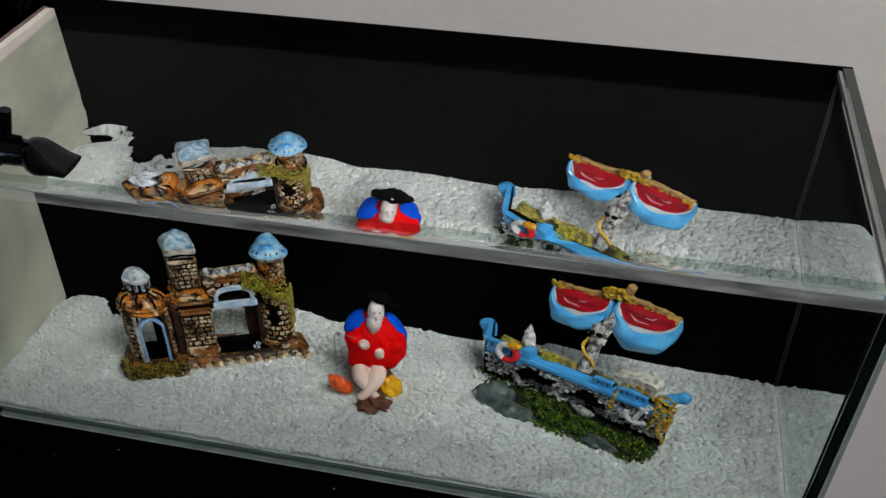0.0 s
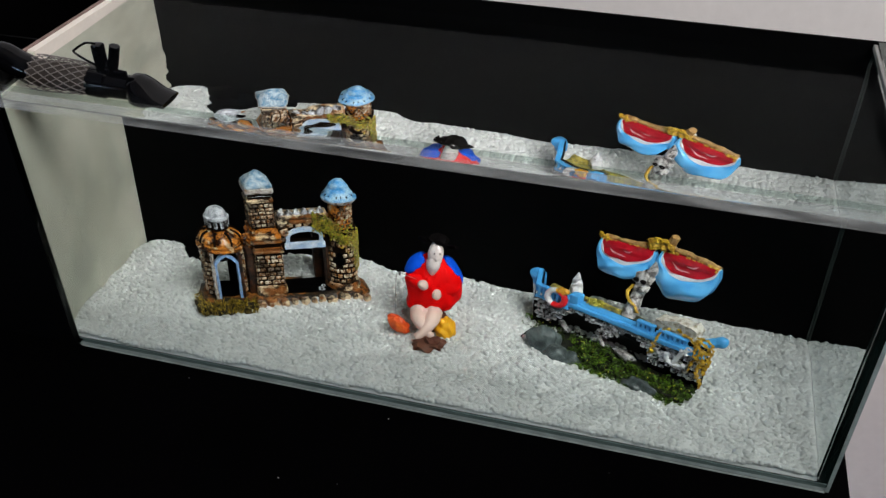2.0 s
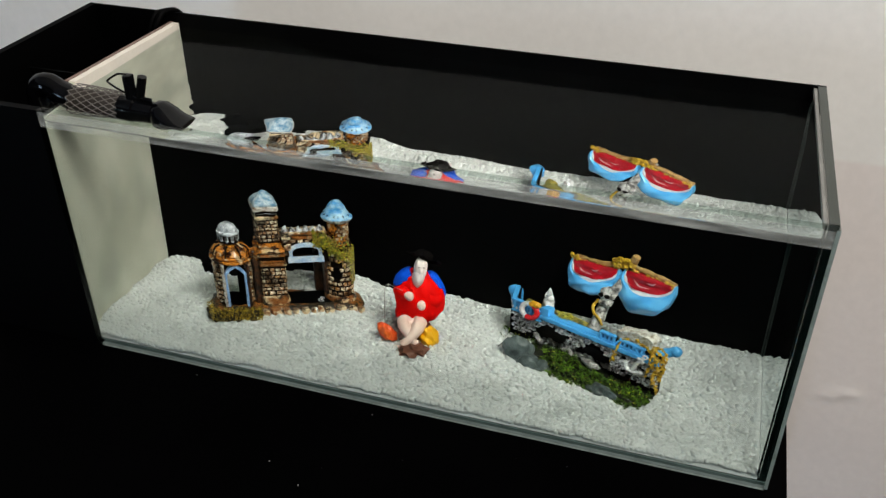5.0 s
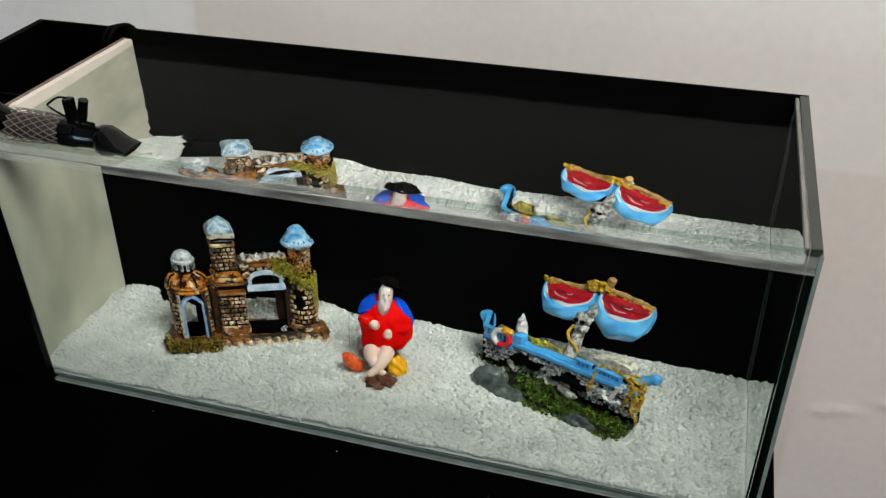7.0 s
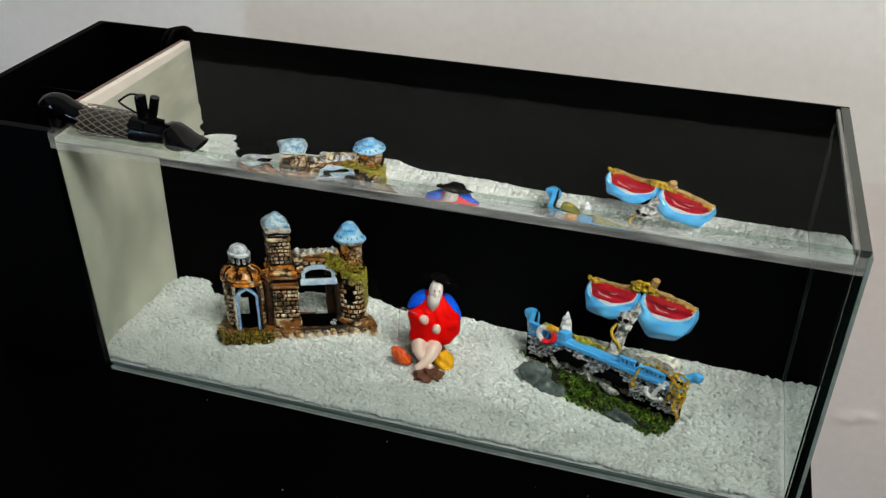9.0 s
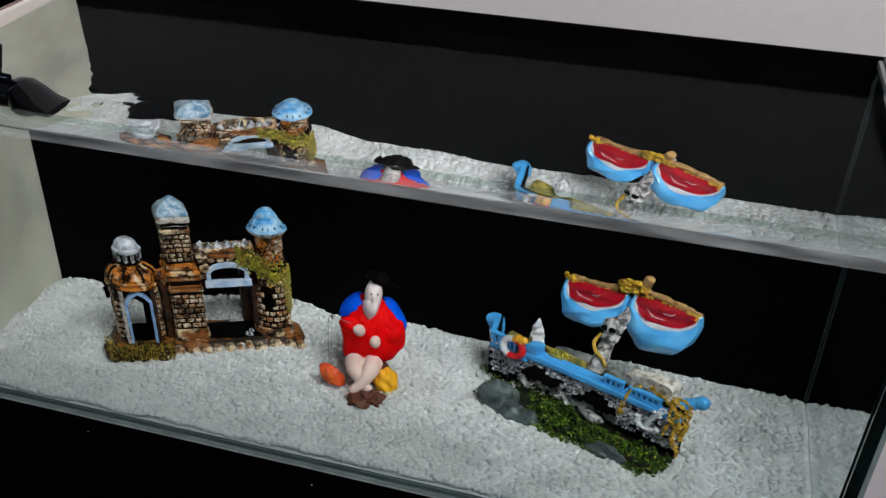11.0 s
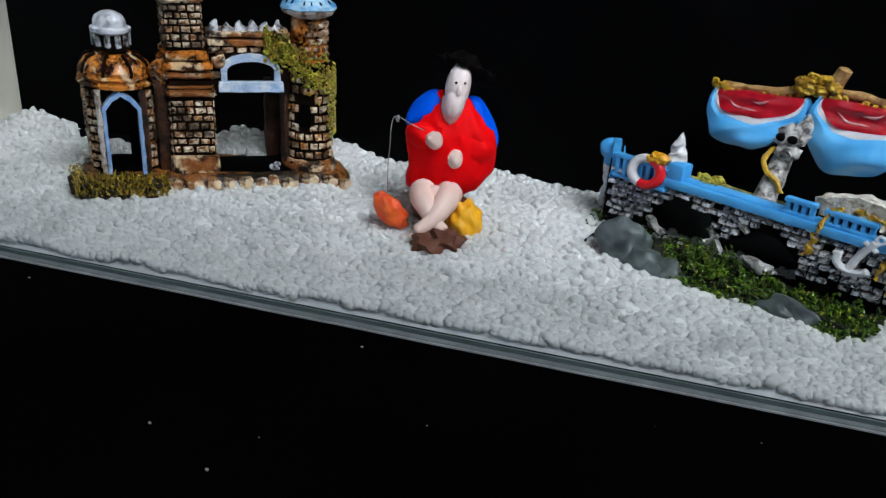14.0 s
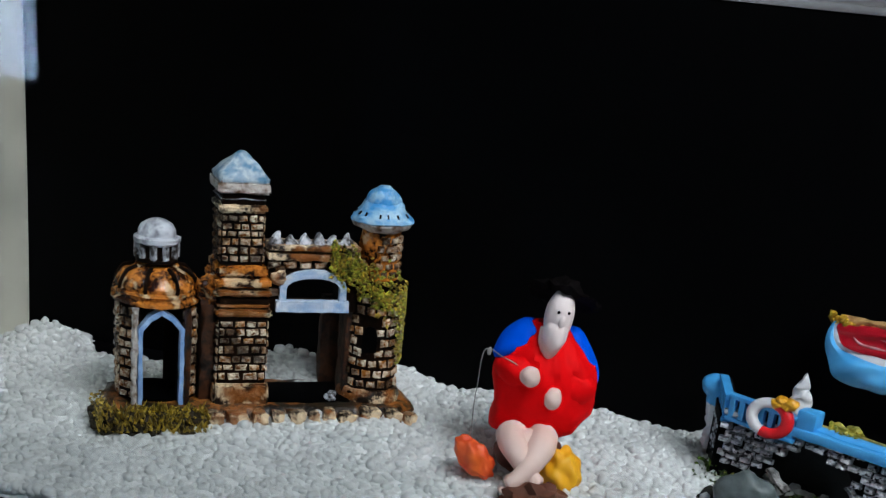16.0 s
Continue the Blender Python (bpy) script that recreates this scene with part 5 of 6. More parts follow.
    rail((0.1055, 0.001), (0.1262, 0.001), 0.0446, 0.0520, 6, True)
    bm = bmesh.new()
    box(bm, 0.0395, 0.0465, -0.002, 0.006, 0.0420, 0.0525, bevel=0.0015)
    rough_up(bm, 0.0008, 150)
    part("deck_post", bm, M_SKY, r)
    bm = bmesh.new()
    blob(bm, (-0.0012, 0.0235, 0.0412), (0.0060, 0.0054, 0.0062), 3, 0.15, 1.5)
    tube(bm, [(0.0, 0.0240, 0.033), (0.0, 0.0240, 0.041)], 0.0048, 10)
    part("stern_post", bm, M_SKY, r, "rounded sky-blue stern post")
    bm = bmesh.new()
    tube(bm, spline([(0.1280, 0.0140, 0.0420), (0.1340, 0.0175, 0.0450), (0.1395, 0.0200, 0.0480)]), 0.0040, 14)
    blob(bm, (0.1400, 0.0200, 0.0480), (0.0047, 0.0045, 0.0047), 3, 0.15, 1.5)
    rough_up(bm, 0.0006, 180)
    part("prow", bm, M_SKY, r, "blunt sky-blue prow")
    # deck lumps and cabin top
    bm = bmesh.new()
    prism(bm, [(0.0975, 0.0450), (0.0980, 0.0520), (0.1040, 0.0545), (0.1140, 0.0568), (0.1235, 0.0574), (0.1268, 0.0535), (0.1265, 0.0450)], 0.0090, 0.0210)
    cut(bm, 0.003)
    rough_up(bm, 0.0022, 170)
    part("broken_deck", bm, M_PLANK, r, "pale broken deck planks")
    bm = bmesh.new()
    for k in range(8):
        blob(bm, (0.050 + 0.0010 * k, 0.009 + rnd.uniform(-0.002, 0.004), 0.0458 - 0.0002 * k + rnd.uniform(-0.002, 0.0015)), (0.0022, 0.002, 0.0019), 2, 0.7, 2.4, seed=k)
    leaves(bm, lambda: ((rnd.uniform(0.048, 0.059), rnd.uniform(0.004, 0.013), rnd.uniform(0.0435, 0.0470)), (rnd.uniform(-0.6, 0.6), -0.6, 0.8)), 90, 0.0024, rnd, 0)
    part("deck_weed", bm, M_WEED, r, "yellow-green weed lump")
    # lifebuoy, half white and half red
    turn = Matrix.Rotation(radians(20), 3, "Y") @ Matrix.Rotation(radians(-8), 3, "X")
    bm = bmesh.new()
    ring_mesh(bm, (0.0305, -0.0035, 0.0455), 0.0066, 0.0022, turn, 92, 272, 0)
    buoy = part("lifebuoy", bm, M_WHITE, r, "white half of a ring buoy")
    bm = bmesh.new()
    ring_mesh(bm, (0.0305, -0.0035, 0.0455), 0.0066, 0.00235, turn, -88, 92, 0)
    part("buoy_red_half", bm, M_BUOY, buoy, "red half of the ring buoy")
    bm = bmesh.new()
    for k in range(4):
        blob(bm, (0.0322 + 0.0016 * k, -0.0030, 0.0528 + (k % 2) * 0.0015), (0.0028, 0.0024, 0.0023), 2, 0.4, 2, seed=k)
    part("buoy_knot", bm, M_KNOT, buoy, "yellow knot")
    bm = bmesh.new()
    lathe(bm, [(0.0046, 0.0410), (0.0044, 0.0460), (0.0036, 0.0505), (0.0026, 0.0540), (0.0016, 0.0570), (0.0012, 0.0600), (0.0004, 0.0612)], 16, 0.0330, 0.0180)
    cut(bm, 0.0015)
    rough_up(bm, 0.0018, 360)
    part("shell_cone", bm, M_WHITE, r, "white spiral shell cone")
    # mast leaning back, with a carved grey head on it
    bm = bmesh.new()
    tube(bm, spline([(0.0755, 0.0150, 0.0400), (0.0745, 0.0230, 0.0510), (0.0735, 0.0340, 0.0640), (0.0750, 0.0540, 0.0780), (0.0790, 0.0605, 0.0880)], 6), [0.0050 - 0.00010 * k for k in range(25)], 12)
    rough_up(bm, 0.0007, 200)
    part("mast", bm, M_BONE, r, "weathered grey mast")
    bm = bmesh.new()
    blob(bm, (0.0745, 0.0310, 0.0695), (0.0062, 0.0058, 0.0066), 3, 0.35, 2.2)
    blob(bm, (0.0755, 0.0275, 0.0635), (0.0050, 0.0046, 0.0040), 3, 0.35, 2.2)
    rough_up(bm, 0.0009, 330)
    part("mast_boss", bm, M_BONE, r, "rounded grey lump on the mast")
    for dx in (-0.0022, 0.0022):
        bm = bmesh.new()
        blob(bm, (0.0746 + dx * 1.1, 0.0256, 0.0702), (0.0023, 0.0016, 0.0021), 2, 0.1)
        part("dark_pit", bm, M_HULL, r)
    bm = bmesh.new()
    tube(bm, spline([(0.0700, 0.0270, 0.0640), (0.0690, 0.0215, 0.0590), (0.0725, 0.0180, 0.0550), (0.0785, 0.0165, 0.0515), (0.0810, 0.0160, 0.0470)], 5), 0.0011, 8)
    rough_up(bm, 0.0005, 500)
    part("mast_rope", bm, M_GOLD, r, "gold rope round the mast")
    # spar and sails
    ys = 0.0560
    bm = bmesh.new()
    tube(bm, spline([(0.0300, ys, 0.0785), (0.0400, ys, 0.0800), (0.0560, ys, 0.0825), (0.0770, ys, 0.0885), (0.0980, ys, 0.0885), (0.1080, ys, 0.0872), (0.1130, ys, 0.0865)], 6), 0.0021, 10)
    rough_up(bm, 0.0013, 300)
    part("spar", bm, M_SPAR, r, "tan wooden spar")
    for name, bm, m in half_sail(0.0490, 0.0806, 0.0218, 0.0268, ys - 0.001, 0.0025, 1.0, 0.42):
        part("sail_" + name, bm, m, r, {"red_band": "glossy red band of the sail", "white_band": "white stripe of the sail", "blue_band": "light blue belly of the sail", "crease": "pale pink highlight painted on the red band"}[name])
    for name, bm, m in half_sail(0.0942, 0.0866, 0.0230, 0.0330, ys - 0.001, 0.0005, 2.4, 0.33):
        part("sail_" + name, bm, m, r, {"red_band": "glossy red band of the sail", "white_band": "white stripe of the sail", "blue_band": "light blue belly of the sail", "crease": "pale pink highlight painted on the red band"}[name])
    for u, z, s in ((0.0310, 0.0788, 1.15), (0.0700, 0.0875, 2.0), (0.0755, 0.0915, 1.9), (0.1095, 0.0868, 1.6)):
        bm = bmesh.new()
        for k in range(16):
            blob(bm, (u + rnd.gauss(0, 0.0022) * s, ys - 0.002 + rnd.uniform(-0.0015, 0.001), z + rnd.gauss(0, 0.0011) * s), (0.0012 * s, 0.0016, 0.0010 * s), 2, 0.7, 2.6, seed=k + u * 100)
        rough_up(bm, 0.0009, 420)
        part("spar_knot", bm, M_GOLD, r, "gold rope knot")
    bm = bmesh.new()
    blob(bm, (0.0716, ys - 0.006, 0.0705), (0.0058, 0.0034, 0.0055), 3, 0.35, 1.6, seed=3)
    part("sail_fold", bm, M_SAIL, r, "light blue fold between the sails")
    bm = bmesh.new()
    for k in range(46):
        u = rnd.uniform(0.033, 0.108)
        zz = float(np.interp(u, (0.0245, 0.040, 0.056, 0.077, 0.098, 0.121), (0.0785, 0.0800, 0.0825, 0.0885, 0.0885, 0.0870)))
        blob(bm, (u, ys - 0.0022, zz - 0.0016 + rnd.uniform(-0.0012, 0.0005)), (0.0012, 0.0010, 0.0013), 1, 0.6, 2.4, seed=k)
    part("spar_frill", bm, M_GOLD, r, "gold frills under the spar")
    bm = bmesh.new()
    tube(bm, [(0.0765, ys, 0.0890), (0.0800, ys, 0.0995)], [0.0034, 0.0030], 10)
    rough_up(bm, 0.0005, 300)
    part("mast_top", bm, M_SPAR, r)
    # ropes at the prow and over the rail
    for pts in ([(0.1320, 0.000, 0.0540), (0.1365, -0.002, 0.0480), (0.1395, -0.002, 0.0380), (0.1370, -0.002, 0.0290), (0.1395, -0.001, 0.0200), (0.1400, 0.0, 0.0120)],
                [(0.1300, 0.004, 0.0550), (0.1380, 0.003, 0.0560), (0.1425, 0.002, 0.0500), (0.1420, 0.001, 0.0380), (0.1400, 0.0, 0.0280)],
                [(0.1105, 0.004, 0.0530), (0.1080, 0.000, 0.0515), (0.1060, -0.003, 0.0440), (0.1050, -0.004, 0.0360), (0.1035, -0.003, 0.0280)],
                [(0.1150, 0.008, 0.0520), (0.1210, 0.003, 0.0535), (0.1290, 0.001, 0.0520), (0.1330, -0.002, 0.0450)]):
        bm = bmesh.new()
        tube(bm, spline(pts, 10), 0.00075, 7)
        rough_up(bm, 0.0022, 520, pts[0][0] * 50)
        part("rope", bm, M_GOLD, r, "frayed gold rope")
    # small white anchor
    bm = bmesh.new()
    tube(bm, spline([(0.1285, -0.0045, 0.0455), (0.1245, -0.0050, 0.0385), (0.1215, -0.0050, 0.0305)], 4), 0.0017, 8)
    tube(bm, spline([(0.1160, -0.0050, 0.0365), (0.1170, -0.0052, 0.0315), (0.1215, -0.0052, 0.0290), (0.1260, -0.0052, 0.0295), (0.1285, -0.0050, 0.0315)], 4), 0.0017, 8)
    tube(bm, [(0.1245, -0.005, 0.0445), (0.1300, -0.005, 0.0415)], 0.0011, 8)
    ring_mesh(bm, (0.1297, -0.0045, 0.0472), 0.0016, 0.0007, Matrix.Identity(3), 0, 360)
    rough_up(bm, 0.0005, 400)
    part("anchor", bm, M_WHITE, r, "small white anchor")
    # tangle of rope ends at the prow
    for k in range(5):
        bm = bmesh.new()
        pts = [Vector((0.1305 + rnd.uniform(0, 0.011), rnd.uniform(-0.005, 0.003), 0.0555 - 0.0085 * q - 0.0015 * k + rnd.uniform(-0.002, 0.002))) for q in range(4)]
        tube(bm, spline(pts, 9), 0.00065, 6)
        rough_up(bm, 0.0022, 520, k)
        part("rope_end", bm, M_GOLD, r, "frayed gold rope")
    # foot under hull, rocks and moss; its near-black colour stands for the shade there
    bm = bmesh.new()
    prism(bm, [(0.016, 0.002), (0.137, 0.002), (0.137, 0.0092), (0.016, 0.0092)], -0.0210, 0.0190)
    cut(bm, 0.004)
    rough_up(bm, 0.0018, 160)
    part("base", bm, M_MOSS_SHADE, r, "near-black foot of the wreck, coloured as the shade under it", 60)
    # rocks and moss at the foot
    for k, (u, v, z, a, b, c) in enumerate(((0.0355, -0.0205, 0.0100, 0.0120, 0.0102, 0.0158), (0.0475, -0.0250, 0.0062, 0.0105, 0.0085, 0.0095), (0.0575, -0.0225, 0.0052, 0.0070, 0.0066, 0.0075), (0.1085, -0.0220, 0.0070, 0.0125, 0.0060, 0.0076))):
        bm = bmesh.new()
        blob(bm, (u, v, z), (a, b, c), 4, 0.35, 1.4, seed=k * 3.1)
        rough_up(bm, 0.0010, 190)
        part("rock", bm, M_ROCK, r, "smooth grey-green rock")
    bm = bmesh.new()

    def moss_spot():
        u = rnd.uniform(0.052, 0.140)
        if rnd.random() < 0.10:
            u = rnd.uniform(0.004, 0.050)
        v = rnd.uniform(-0.0285, -0.003)
        high = 0.0085 + 0.0075 * math.exp(-((u - 0.066) / 0.013) ** 2)
        z = 0.004 + high * max(0.0, 1 - ((v + 0.005) / 0.024) ** 2)
        if u < 0.05:
            z, v = 0.0105, rnd.uniform(-0.006, 0.004)
        z *= 0.92 + 0.6 * noise.noise(Vector((u * 190, v * 190, 2.0)))
        return (u, v, z * rnd.uniform(0.7, 1.1)), (rnd.uniform(-0.7, 0.7), -0.7, 0.7)
    # near-black lumps paint the shade in the gaps between leaves
    for k in range(60):
        p, _ = moss_spot()
        blob(bm, (p[0], p[1] + 0.003, p[2] - 0.0055), (0.0055, 0.0045, 0.0042), 2, 0.6, 2.2, 2, seed=k)
    leaves(bm, moss_spot, 2100, 0.0024, rnd, 0)
    blades(bm, moss_spot, 900, 0.0030, rnd, 0)
    leaves(bm, moss_spot, 220, 0.0024, rnd, 1)
    part("moss", bm, [M_GREEN, M_IVY, M_MOSS_SHADE], r, "dark green moss")
    return r


ship()


# ---- sitting fisherman statuette, one plain mesh ----
def statuette():
    mats = [mat("glaze_red", (0.92, 0.002, 0.002), 0.6, second=(0.80, 0.002, 0.002), scale=60, bump=0.1, fine=300),
            mat("glaze_blue", (0.004, 0.11, 0.85), 0.55, second=(0.003, 0.085, 0.72), scale=60, bump=0.1, fine=300),
            mat("clay_cream", (0.88, 0.67, 0.58), 0.55, second=(0.78, 0.56, 0.48), scale=90, bump=0.15, fine=500),
            mat("clay_white", (0.93, 0.83, 0.80), 0.5, second=(0.86, 0.72, 0.69), scale=90, bump=0.15, fine=500),
            mat("hat_black", (0.0006, 0.0005, 0.0005), 0.8, second=(0.007, 0.005, 0.005), scale=200, bump=0.4, fine=700),
            mat("clay_brown", (0.17, 0.055, 0.025), 0.6, second=(0.10, 0.03, 0.015), scale=90, bump=0.4, fine=500),
            mat("clay_orange", (0.88, 0.15, 0.015), 0.5, second=(0.70, 0.05, 0.010), scale=120, bump=0.2, fine=500),
            mat("clay_yellow", (0.95, 0.50, 0.004), 0.5, second=(0.86, 0.38, 0.004), scale=90, bump=0.15, fine=500),
            mat("grey_wire", (0.22, 0.21, 0.2), 0.4, vary=0.2)]
    mats[4].node_tree.nodes["Principled BSDF"].inputs["Specular IOR Level"].default_value = 0.05
    for m in mats[:2]:
        m.node_tree.nodes["Principled BSDF"].inputs["Specular IOR Level"].default_value = 0.07
    bm = bmesh.new()
    # robe
    lathe(bm, [(0.0105, 0.0212), (0.0155, 0.0226), (0.0186, 0.0270), (0.0205, 0.0340), (0.0208, 0.0400), (0.0203, 0.0465), (0.0180, 0.0535), (0.0132, 0.0595), (0.0062, 0.0650)], 40, 0.0402, 0.0130, 0, 1.0, 0.74)
    cut(bm, 0.004)
    for v in bm.verts:
        v.co.z -= 0.12 * (v.co.x - 0.040)
        v.co.x -= 0.0045 * max(0.0, min(1.0, (0.034 - v.co.z) / 0.012))
        v.co.y += 0.0011 * math.sin(v.co.x * 700 + v.co.z * 240) * max(0.0, min(1.0, (0.013 - v.co.y) / 0.008))
    rough_up(bm, 0.0030, 62, 7.0)
    # shoulders
    blob(bm, (0.0280, 0.0150, 0.0578), (0.0118, 0.0085, 0.0056), 3, 0.15, 1.3, 1, Matrix.Rotation(radians(-46), 3, "Y"))
    blob(bm, (0.0540, 0.0150, 0.0525), (0.0058, 0.0085, 0.0136), 3, 0.15, 1.3, 1, Matrix.Rotation(radians(-26), 3, "Y"))
    # neck opening, head with beard
    tube(bm, spline([(0.0386, 0.0016, 0.0552), (0.0387, 0.0030, 0.0580), (0.0389, 0.0044, 0.0615), (0.0392, 0.0055, 0.0660)], 3), [0.0006, 0.0018, 0.0028, 0.0036, 0.0042, 0.0047, 0.0050, 0.0050, 0.0050, 0.0048], 16, 2)
    first = len(bm.verts)
    blob(bm, (0.0408, 0.0052, 0.0712), (0.0058, 0.0062, 0.0096), 4, 0.06, 1.4, 3)
    blob(bm, (0.0404, 0.0030, 0.0655), (0.0048, 0.0048, 0.0068), 3, 0.10, 1.6, 3)
    blob(bm, (0.0405, -0.0012, 0.0706), (0.0013, 0.0012, 0.0022), 2, 0.1, 1.6, 3)
    for sx in (-0.0021, 0.0018):
        blob(bm, (0.0408 + sx, -0.0003, 0.0735), (0.0007, 0.0005, 0.0006), 2, 0.1, 1.6, 4)
    bm.verts.ensure_lookup_table()
    for v in bm.verts[first:]:
        v.co.y += 0.20 * (v.co.z - 0.0690)
        v.co.x += 0.14 * (v.co.z - 0.0690)
    # ragged black hat, pushed to the back of the head
    first = len(bm.verts)
    lathe(bm, [(0.0010, 0.0070), (0.0042, 0.0064), (0.0062, 0.0042), (0.0074, 0.0014), (0.0110, 0.0003), (0.0142, 0.0012), (0.0145, 0.0002), (0.0110, -0.0010), (0.0074, -0.0006), (0.0060, 0.0000)], 60, 0, 0, 4)
    bm.verts.ensure_lookup_table()
    tip = Matrix.Translation((0.0432, 0.0108, 0.0768)) @ Matrix.Rotation(radians(16), 4, "Y") @ Matrix.Rotation(radians(-30), 4, "X")
    for v in bm.verts[first:]:
        if v.co.y < 0:
            v.co.y *= 0.72
        v.co = tip @ (v.co + noise.noise_vector(v.co * 420) * 0.0022)
    # sleeves
    blob(bm, (0.0285, 0.0040, 0.0480), (0.0100, 0.0062, 0.0062), 3, 0.2, 1.4, 0, Matrix.Rotation(radians(12), 3, "Y"))
    blob(bm, (0.0505, 0.0045, 0.0435), (0.0098, 0.0062, 0.0072), 3, 0.2, 1.4, 0, Matrix.Rotation(radians(-28), 3, "Y"))
    # fists
    blob(bm, (0.0146, -0.0020, 0.0572), (0.0010, 0.0009, 0.0015), 2, 0.4, 2.0, 8)
    blob(bm, (0.0312, -0.0022, 0.0485), (0.0042, 0.0044, 0.0040), 3, 0.12, 1.5, 2)
    blob(bm, (0.0415, -0.0020, 0.0405), (0.0038, 0.0040, 0.0044), 3, 0.12, 1.5, 2)
    # crossed legs
    thick = [0.0063, 0.0062, 0.0061, 0.0060, 0.0058, 0.0055, 0.0050, 0.0046, 0.0043, 0.0040, 0.0037, 0.0034, 0.0033, 0.0034, 0.0034, 0.0027]
    tube(bm, spline([(0.0280, 0.0000, 0.0235), (0.0278, -0.0095, 0.0225), (0.0322, -0.0160, 0.0165), (0.0368, -0.0198, 0.0122)], 5), thick, 14, 2)
    tube(bm, spline([(0.0400, 0.0000, 0.0240), (0.0372, -0.0105, 0.0225), (0.0308, -0.0185, 0.0160), (0.0243, -0.0212, 0.0118)], 5), thick, 14, 2)
    for x, y, z in ((0.0222, -0.0232, 0.0106), (0.0240, -0.0238, 0.0098), (0.0258, -0.0238, 0.0094), (0.0362, -0.0224, 0.0108), (0.0380, -0.0222, 0.0104), (0.0396, -0.0212, 0.0104)):
        blob(bm, (x, y, z), (0.0014, 0.0019, 0.0013), 2, 0.1, 1.5, 2)
    blob(bm, (0.0330, -0.0045, 0.0238), (0.0098, 0.0060, 0.0046), 3, 0.1, 1, 2)
    # seat and rocks
    blob(bm, (0.0380, 0.0060, 0.0140), (0.0150, 0.0120, 0.0090), 3, 0.2, 1.3, 5)
    blob(bm, (0.0345, -0.0260, 0.0092), (0.0110, 0.0085, 0.0062), 3, 0.6, 2.0, 5)
    blob(bm, (0.0480, -0.0070, 0.0128), (0.0080, 0.0076, 0.0102), 4, 0.3, 2.0, 7, Matrix.Rotation(radians(-20), 3, "Y"))
    blob(bm, (0.0128, -0.0085, 0.0160), (0.0098, 0.0054, 0.0056), 4, 0.3, 2.0, 6, Matrix.Rotation(radians(48), 3, "Y"))
    # rod with its line
    tube(bm, spline([(0.0300, 0.0000, 0.0500), (0.0200, -0.0010, 0.0550), (0.0145, -0.0020, 0.0580), (0.0120, -0.0022, 0.0550), (0.0112, -0.0025, 0.0400), (0.0105, -0.0040, 0.0180)], 5), 0.00022, 6, 8)
    rough_up(bm, 0.0007, 75)
    for v in bm.verts:
        v.co.x = 0.0402 + (v.co.x - 0.0402) * 0.95
    ob = part("fisherman_statuette", bm, mats)
    ob.matrix_world = pose(0.2115, 0.0940, 0.001, 0, 0, 14.0) @ Matrix.Diagonal((0.955, 0.955, 0.955, 1))
    tagged(ob, "glazed red and blue statuette with black hat on gravel", "statuette")


statuette()


M_SPONGE = mat("outlet_grey", (0.035, 0.028, 0.022), 0.7, vary=0.3, scale=300)


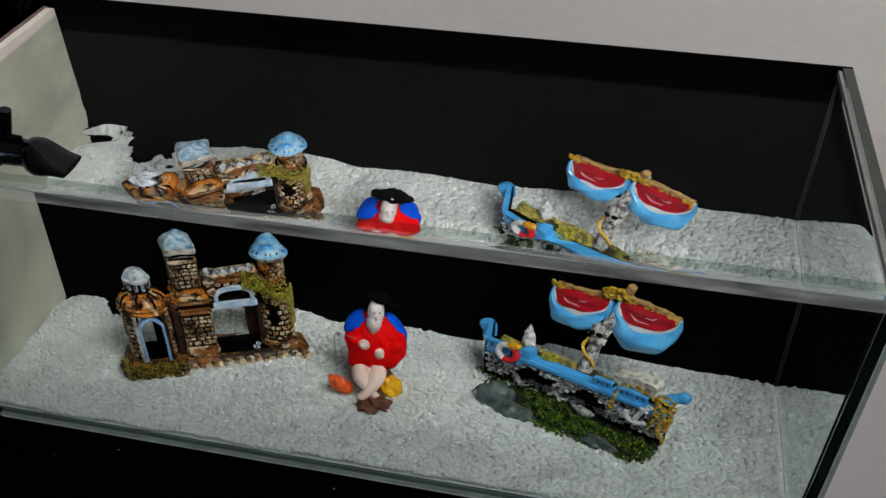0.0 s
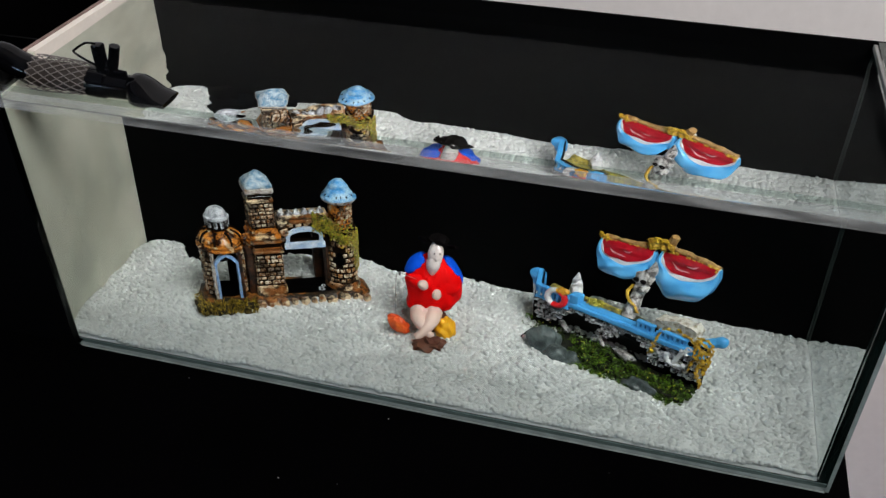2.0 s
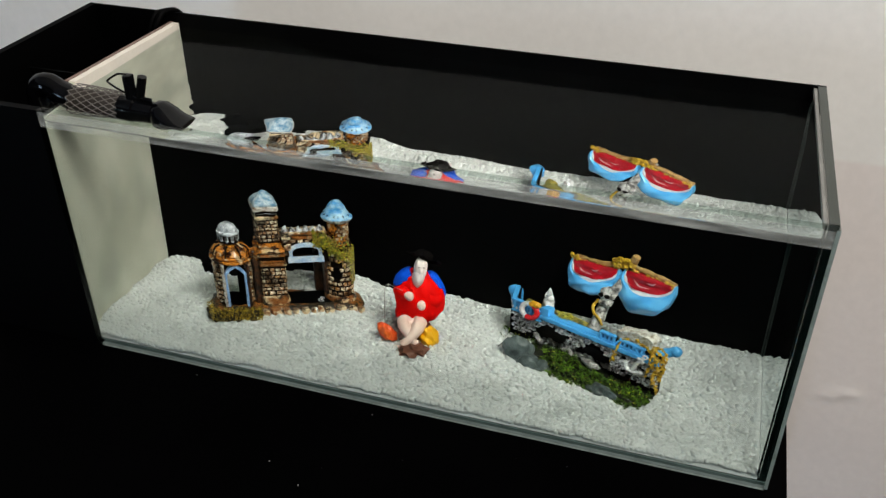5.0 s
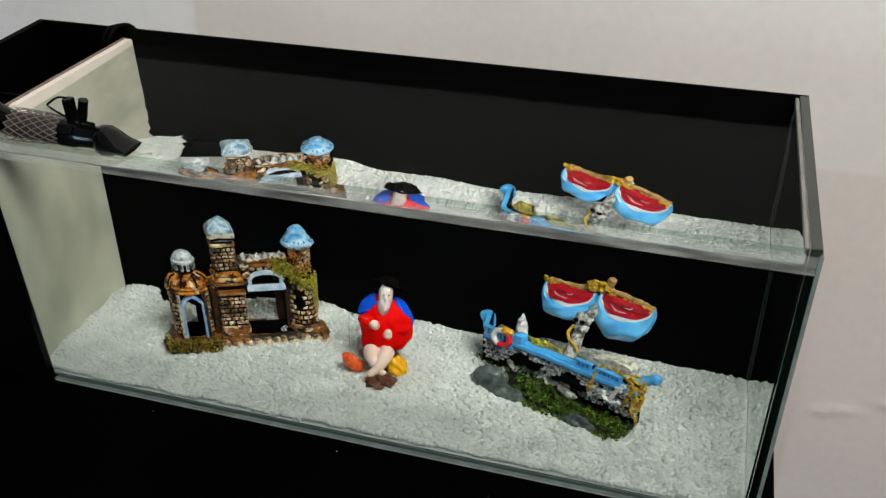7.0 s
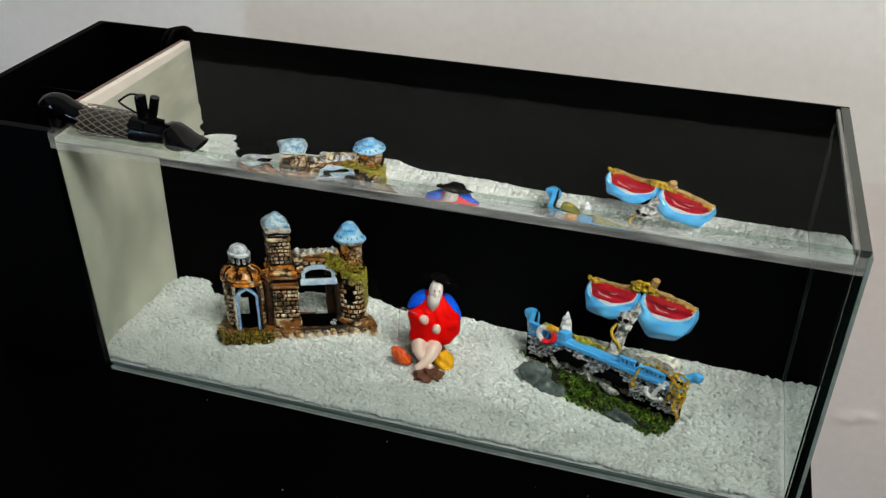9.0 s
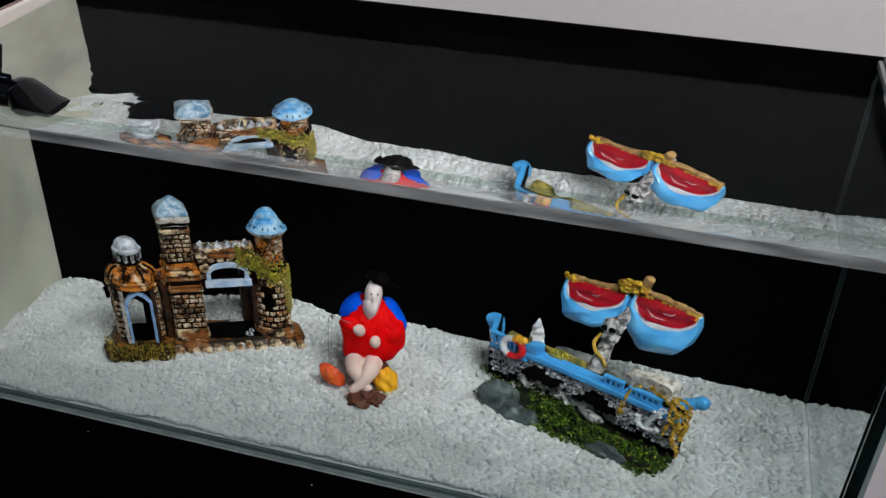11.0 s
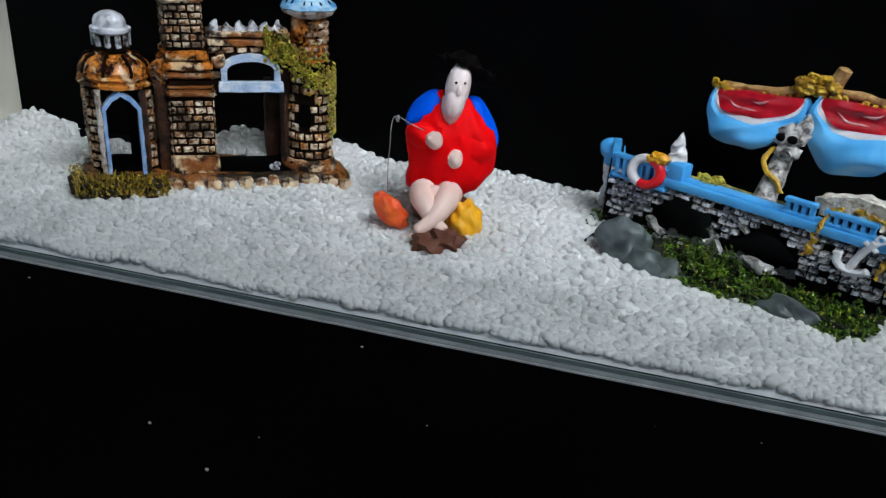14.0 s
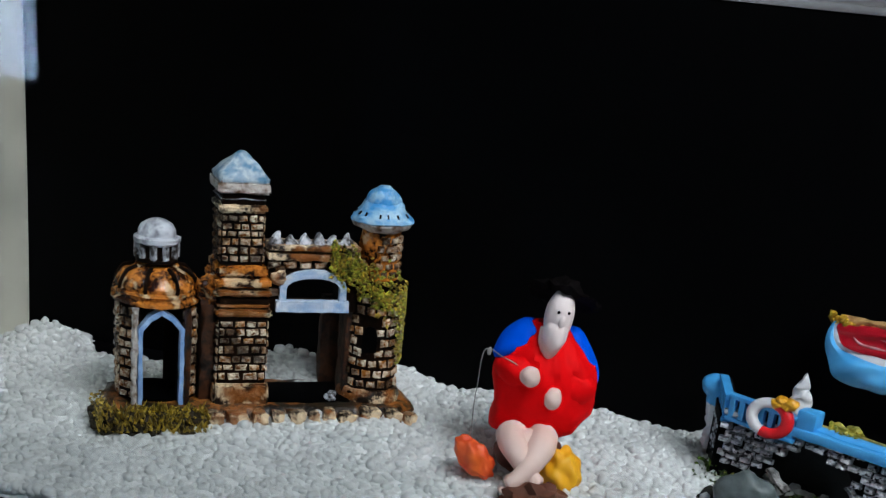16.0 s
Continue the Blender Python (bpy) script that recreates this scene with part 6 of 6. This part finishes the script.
# ---- filter outlet at the partition's front corner ----
def outlet():
    r = root("filter_outlet", pose(0.0140, 0.003, 0.0012), "black plastic filter outlet nozzle clamped over the partition", "pump outlet")
    zc = WATER + 0.0035
    bm = bmesh.new()
    tube(bm, spline([(-0.026, 0.033, RIM - 0.06), (-0.026, 0.033, RIM - 0.014), (-0.024, 0.033, RIM - 0.004), (-0.017, 0.033, RIM - 0.001), (-0.008, 0.033, RIM - 0.005), (0.003, 0.032, zc)], 6), 0.0085, 18)
    part("elbow_pipe", bm, M_PLASTIC, r, "glossy black elbow pipe")
    bm = bmesh.new()
    tube(bm, [(0.003, 0.032, zc), (0.043, 0.030, zc)], 0.0085, 18)
    part("inner_tube", bm, M_SPONGE, r, "grey tube inside the netting")
    bm = bmesh.new()
    tube(bm, [(0.042, 0.030, zc), (0.053, 0.0295, zc), (0.054, 0.0295, zc), (0.069, 0.0285, zc)], [0.0092, 0.0092, 0.0080, 0.0070], 20)
    part("nozzle_body", bm, M_PLASTIC, r)
    bm = bmesh.new()
    rings = []
    for s, w, h in ((0.0, 0.0070, 0.0070), (0.12, 0.0098, 0.0096), (0.30, 0.0112, 0.0100), (0.50, 0.0112, 0.0072), (0.70, 0.0104, 0.0034), (1.0, 0.0098, 0.0016)):
        x = 0.067 + 0.026 * s
        rings.append([bm.verts.new((x, 0.0285 - 0.004 * s + w * math.cos(2 * math.pi * k / 20), zc - 0.0020 * s + h * math.sin(2 * math.pi * k / 20))) for k in range(20)])
    for a, b in zip(rings, rings[1:]):
        for k in range(20):
            bm.faces.new((a[k], a[(k + 1) % 20], b[(k + 1) % 20], b[k]))
    bm.faces.new(rings[0])
    bm.faces.new(rings[-1])
    part("flared_nozzle", bm, M_PLASTIC, r, "flared black duckbill nozzle")
    bm = bmesh.new()
    box(bm, 0.0475, 0.0530, 0.027, 0.033, zc + 0.004, zc + 0.0245, bevel=0.0010)
    part("valve_post", bm, M_PLASTIC, r)
    bm = bmesh.new()
    tube(bm, [(0.0555, 0.029, zc + 0.004), (0.0575, 0.0300, zc + 0.012), (0.0575, 0.0300, zc + 0.0125), (0.0605, 0.031, zc + 0.024)], [0.0027, 0.0028, 0.0031, 0.0030], 14)
    part("air_valve", bm, M_PLASTIC, r)
    bm = bmesh.new()
    tube(bm, [(0.053, 0.029, zc + 0.0095), (0.065, 0.029, zc + 0.0085)], 0.0018, 10)
    part("valve_pin", bm, M_PLASTIC, r)
    bm = bmesh.new()
    tube(bm, spline([(0.049, 0.030, zc + 0.0245), (0.042, 0.031, zc + 0.0235), (0.034, 0.032, zc + 0.0185), (0.0325, 0.032, zc + 0.0165), (0.038, 0.032, zc + 0.0130), (0.048, 0.030, zc + 0.0105)], 6), 0.0007, 8)
    part("air_tube", bm, M_PLASTIC, r, "thin black air tube")
    # netting sleeve: two sets of crossing threads
    bm = bmesh.new()
    R, x0, x1 = 0.0124, 0.005, 0.047
    for s in (1, -1):
        for k in range(15):
            pts = []
            for i in range(19):
                q = 1 - 0.25 * (i / 18) ** 2
                a = 2 * math.pi * k / 15 + s * i * 0.12
                pts.append((x0 + (x1 - x0) * i / 18, 0.031 + R * q * math.cos(a), zc + 0.0005 + R * q * 0.85 * math.sin(a)))
            tube(bm, pts, 0.00032, 5)
    part("net_sleeve", bm, M_MESH, r, "pale diamond netting sleeve", 80)


outlet()


def cable():
    bm = bmesh.new()
    for dx, lift, thick in ((0.006, 0.0016, 0.0022), (0.001, 0.0010, 0.0016)):
        tube(bm, spline([(-0.018 + dx, 0.1735, RIM - 0.070), (-0.017 + dx, 0.1740, RIM - 0.030), (-0.015 + dx, 0.1765, RIM - 0.010), (-0.012 + dx, 0.1820, RIM), (-0.009 + dx, 0.1890, RIM + lift), (-0.006 + dx, 0.1960, RIM - 0.001), (-0.004 + dx, 0.2005, RIM - 0.010), (-0.004 + dx, 0.2040, RIM - 0.040), (-0.004 + dx, 0.2060, 0.080), (-0.006 + dx, 0.2175, 0.004)], 8), thick, 12)
    tagged(part("power_cable", bm, M_BLACK), "black pump cables looped over the tank's rear rim", "cable")


cable()
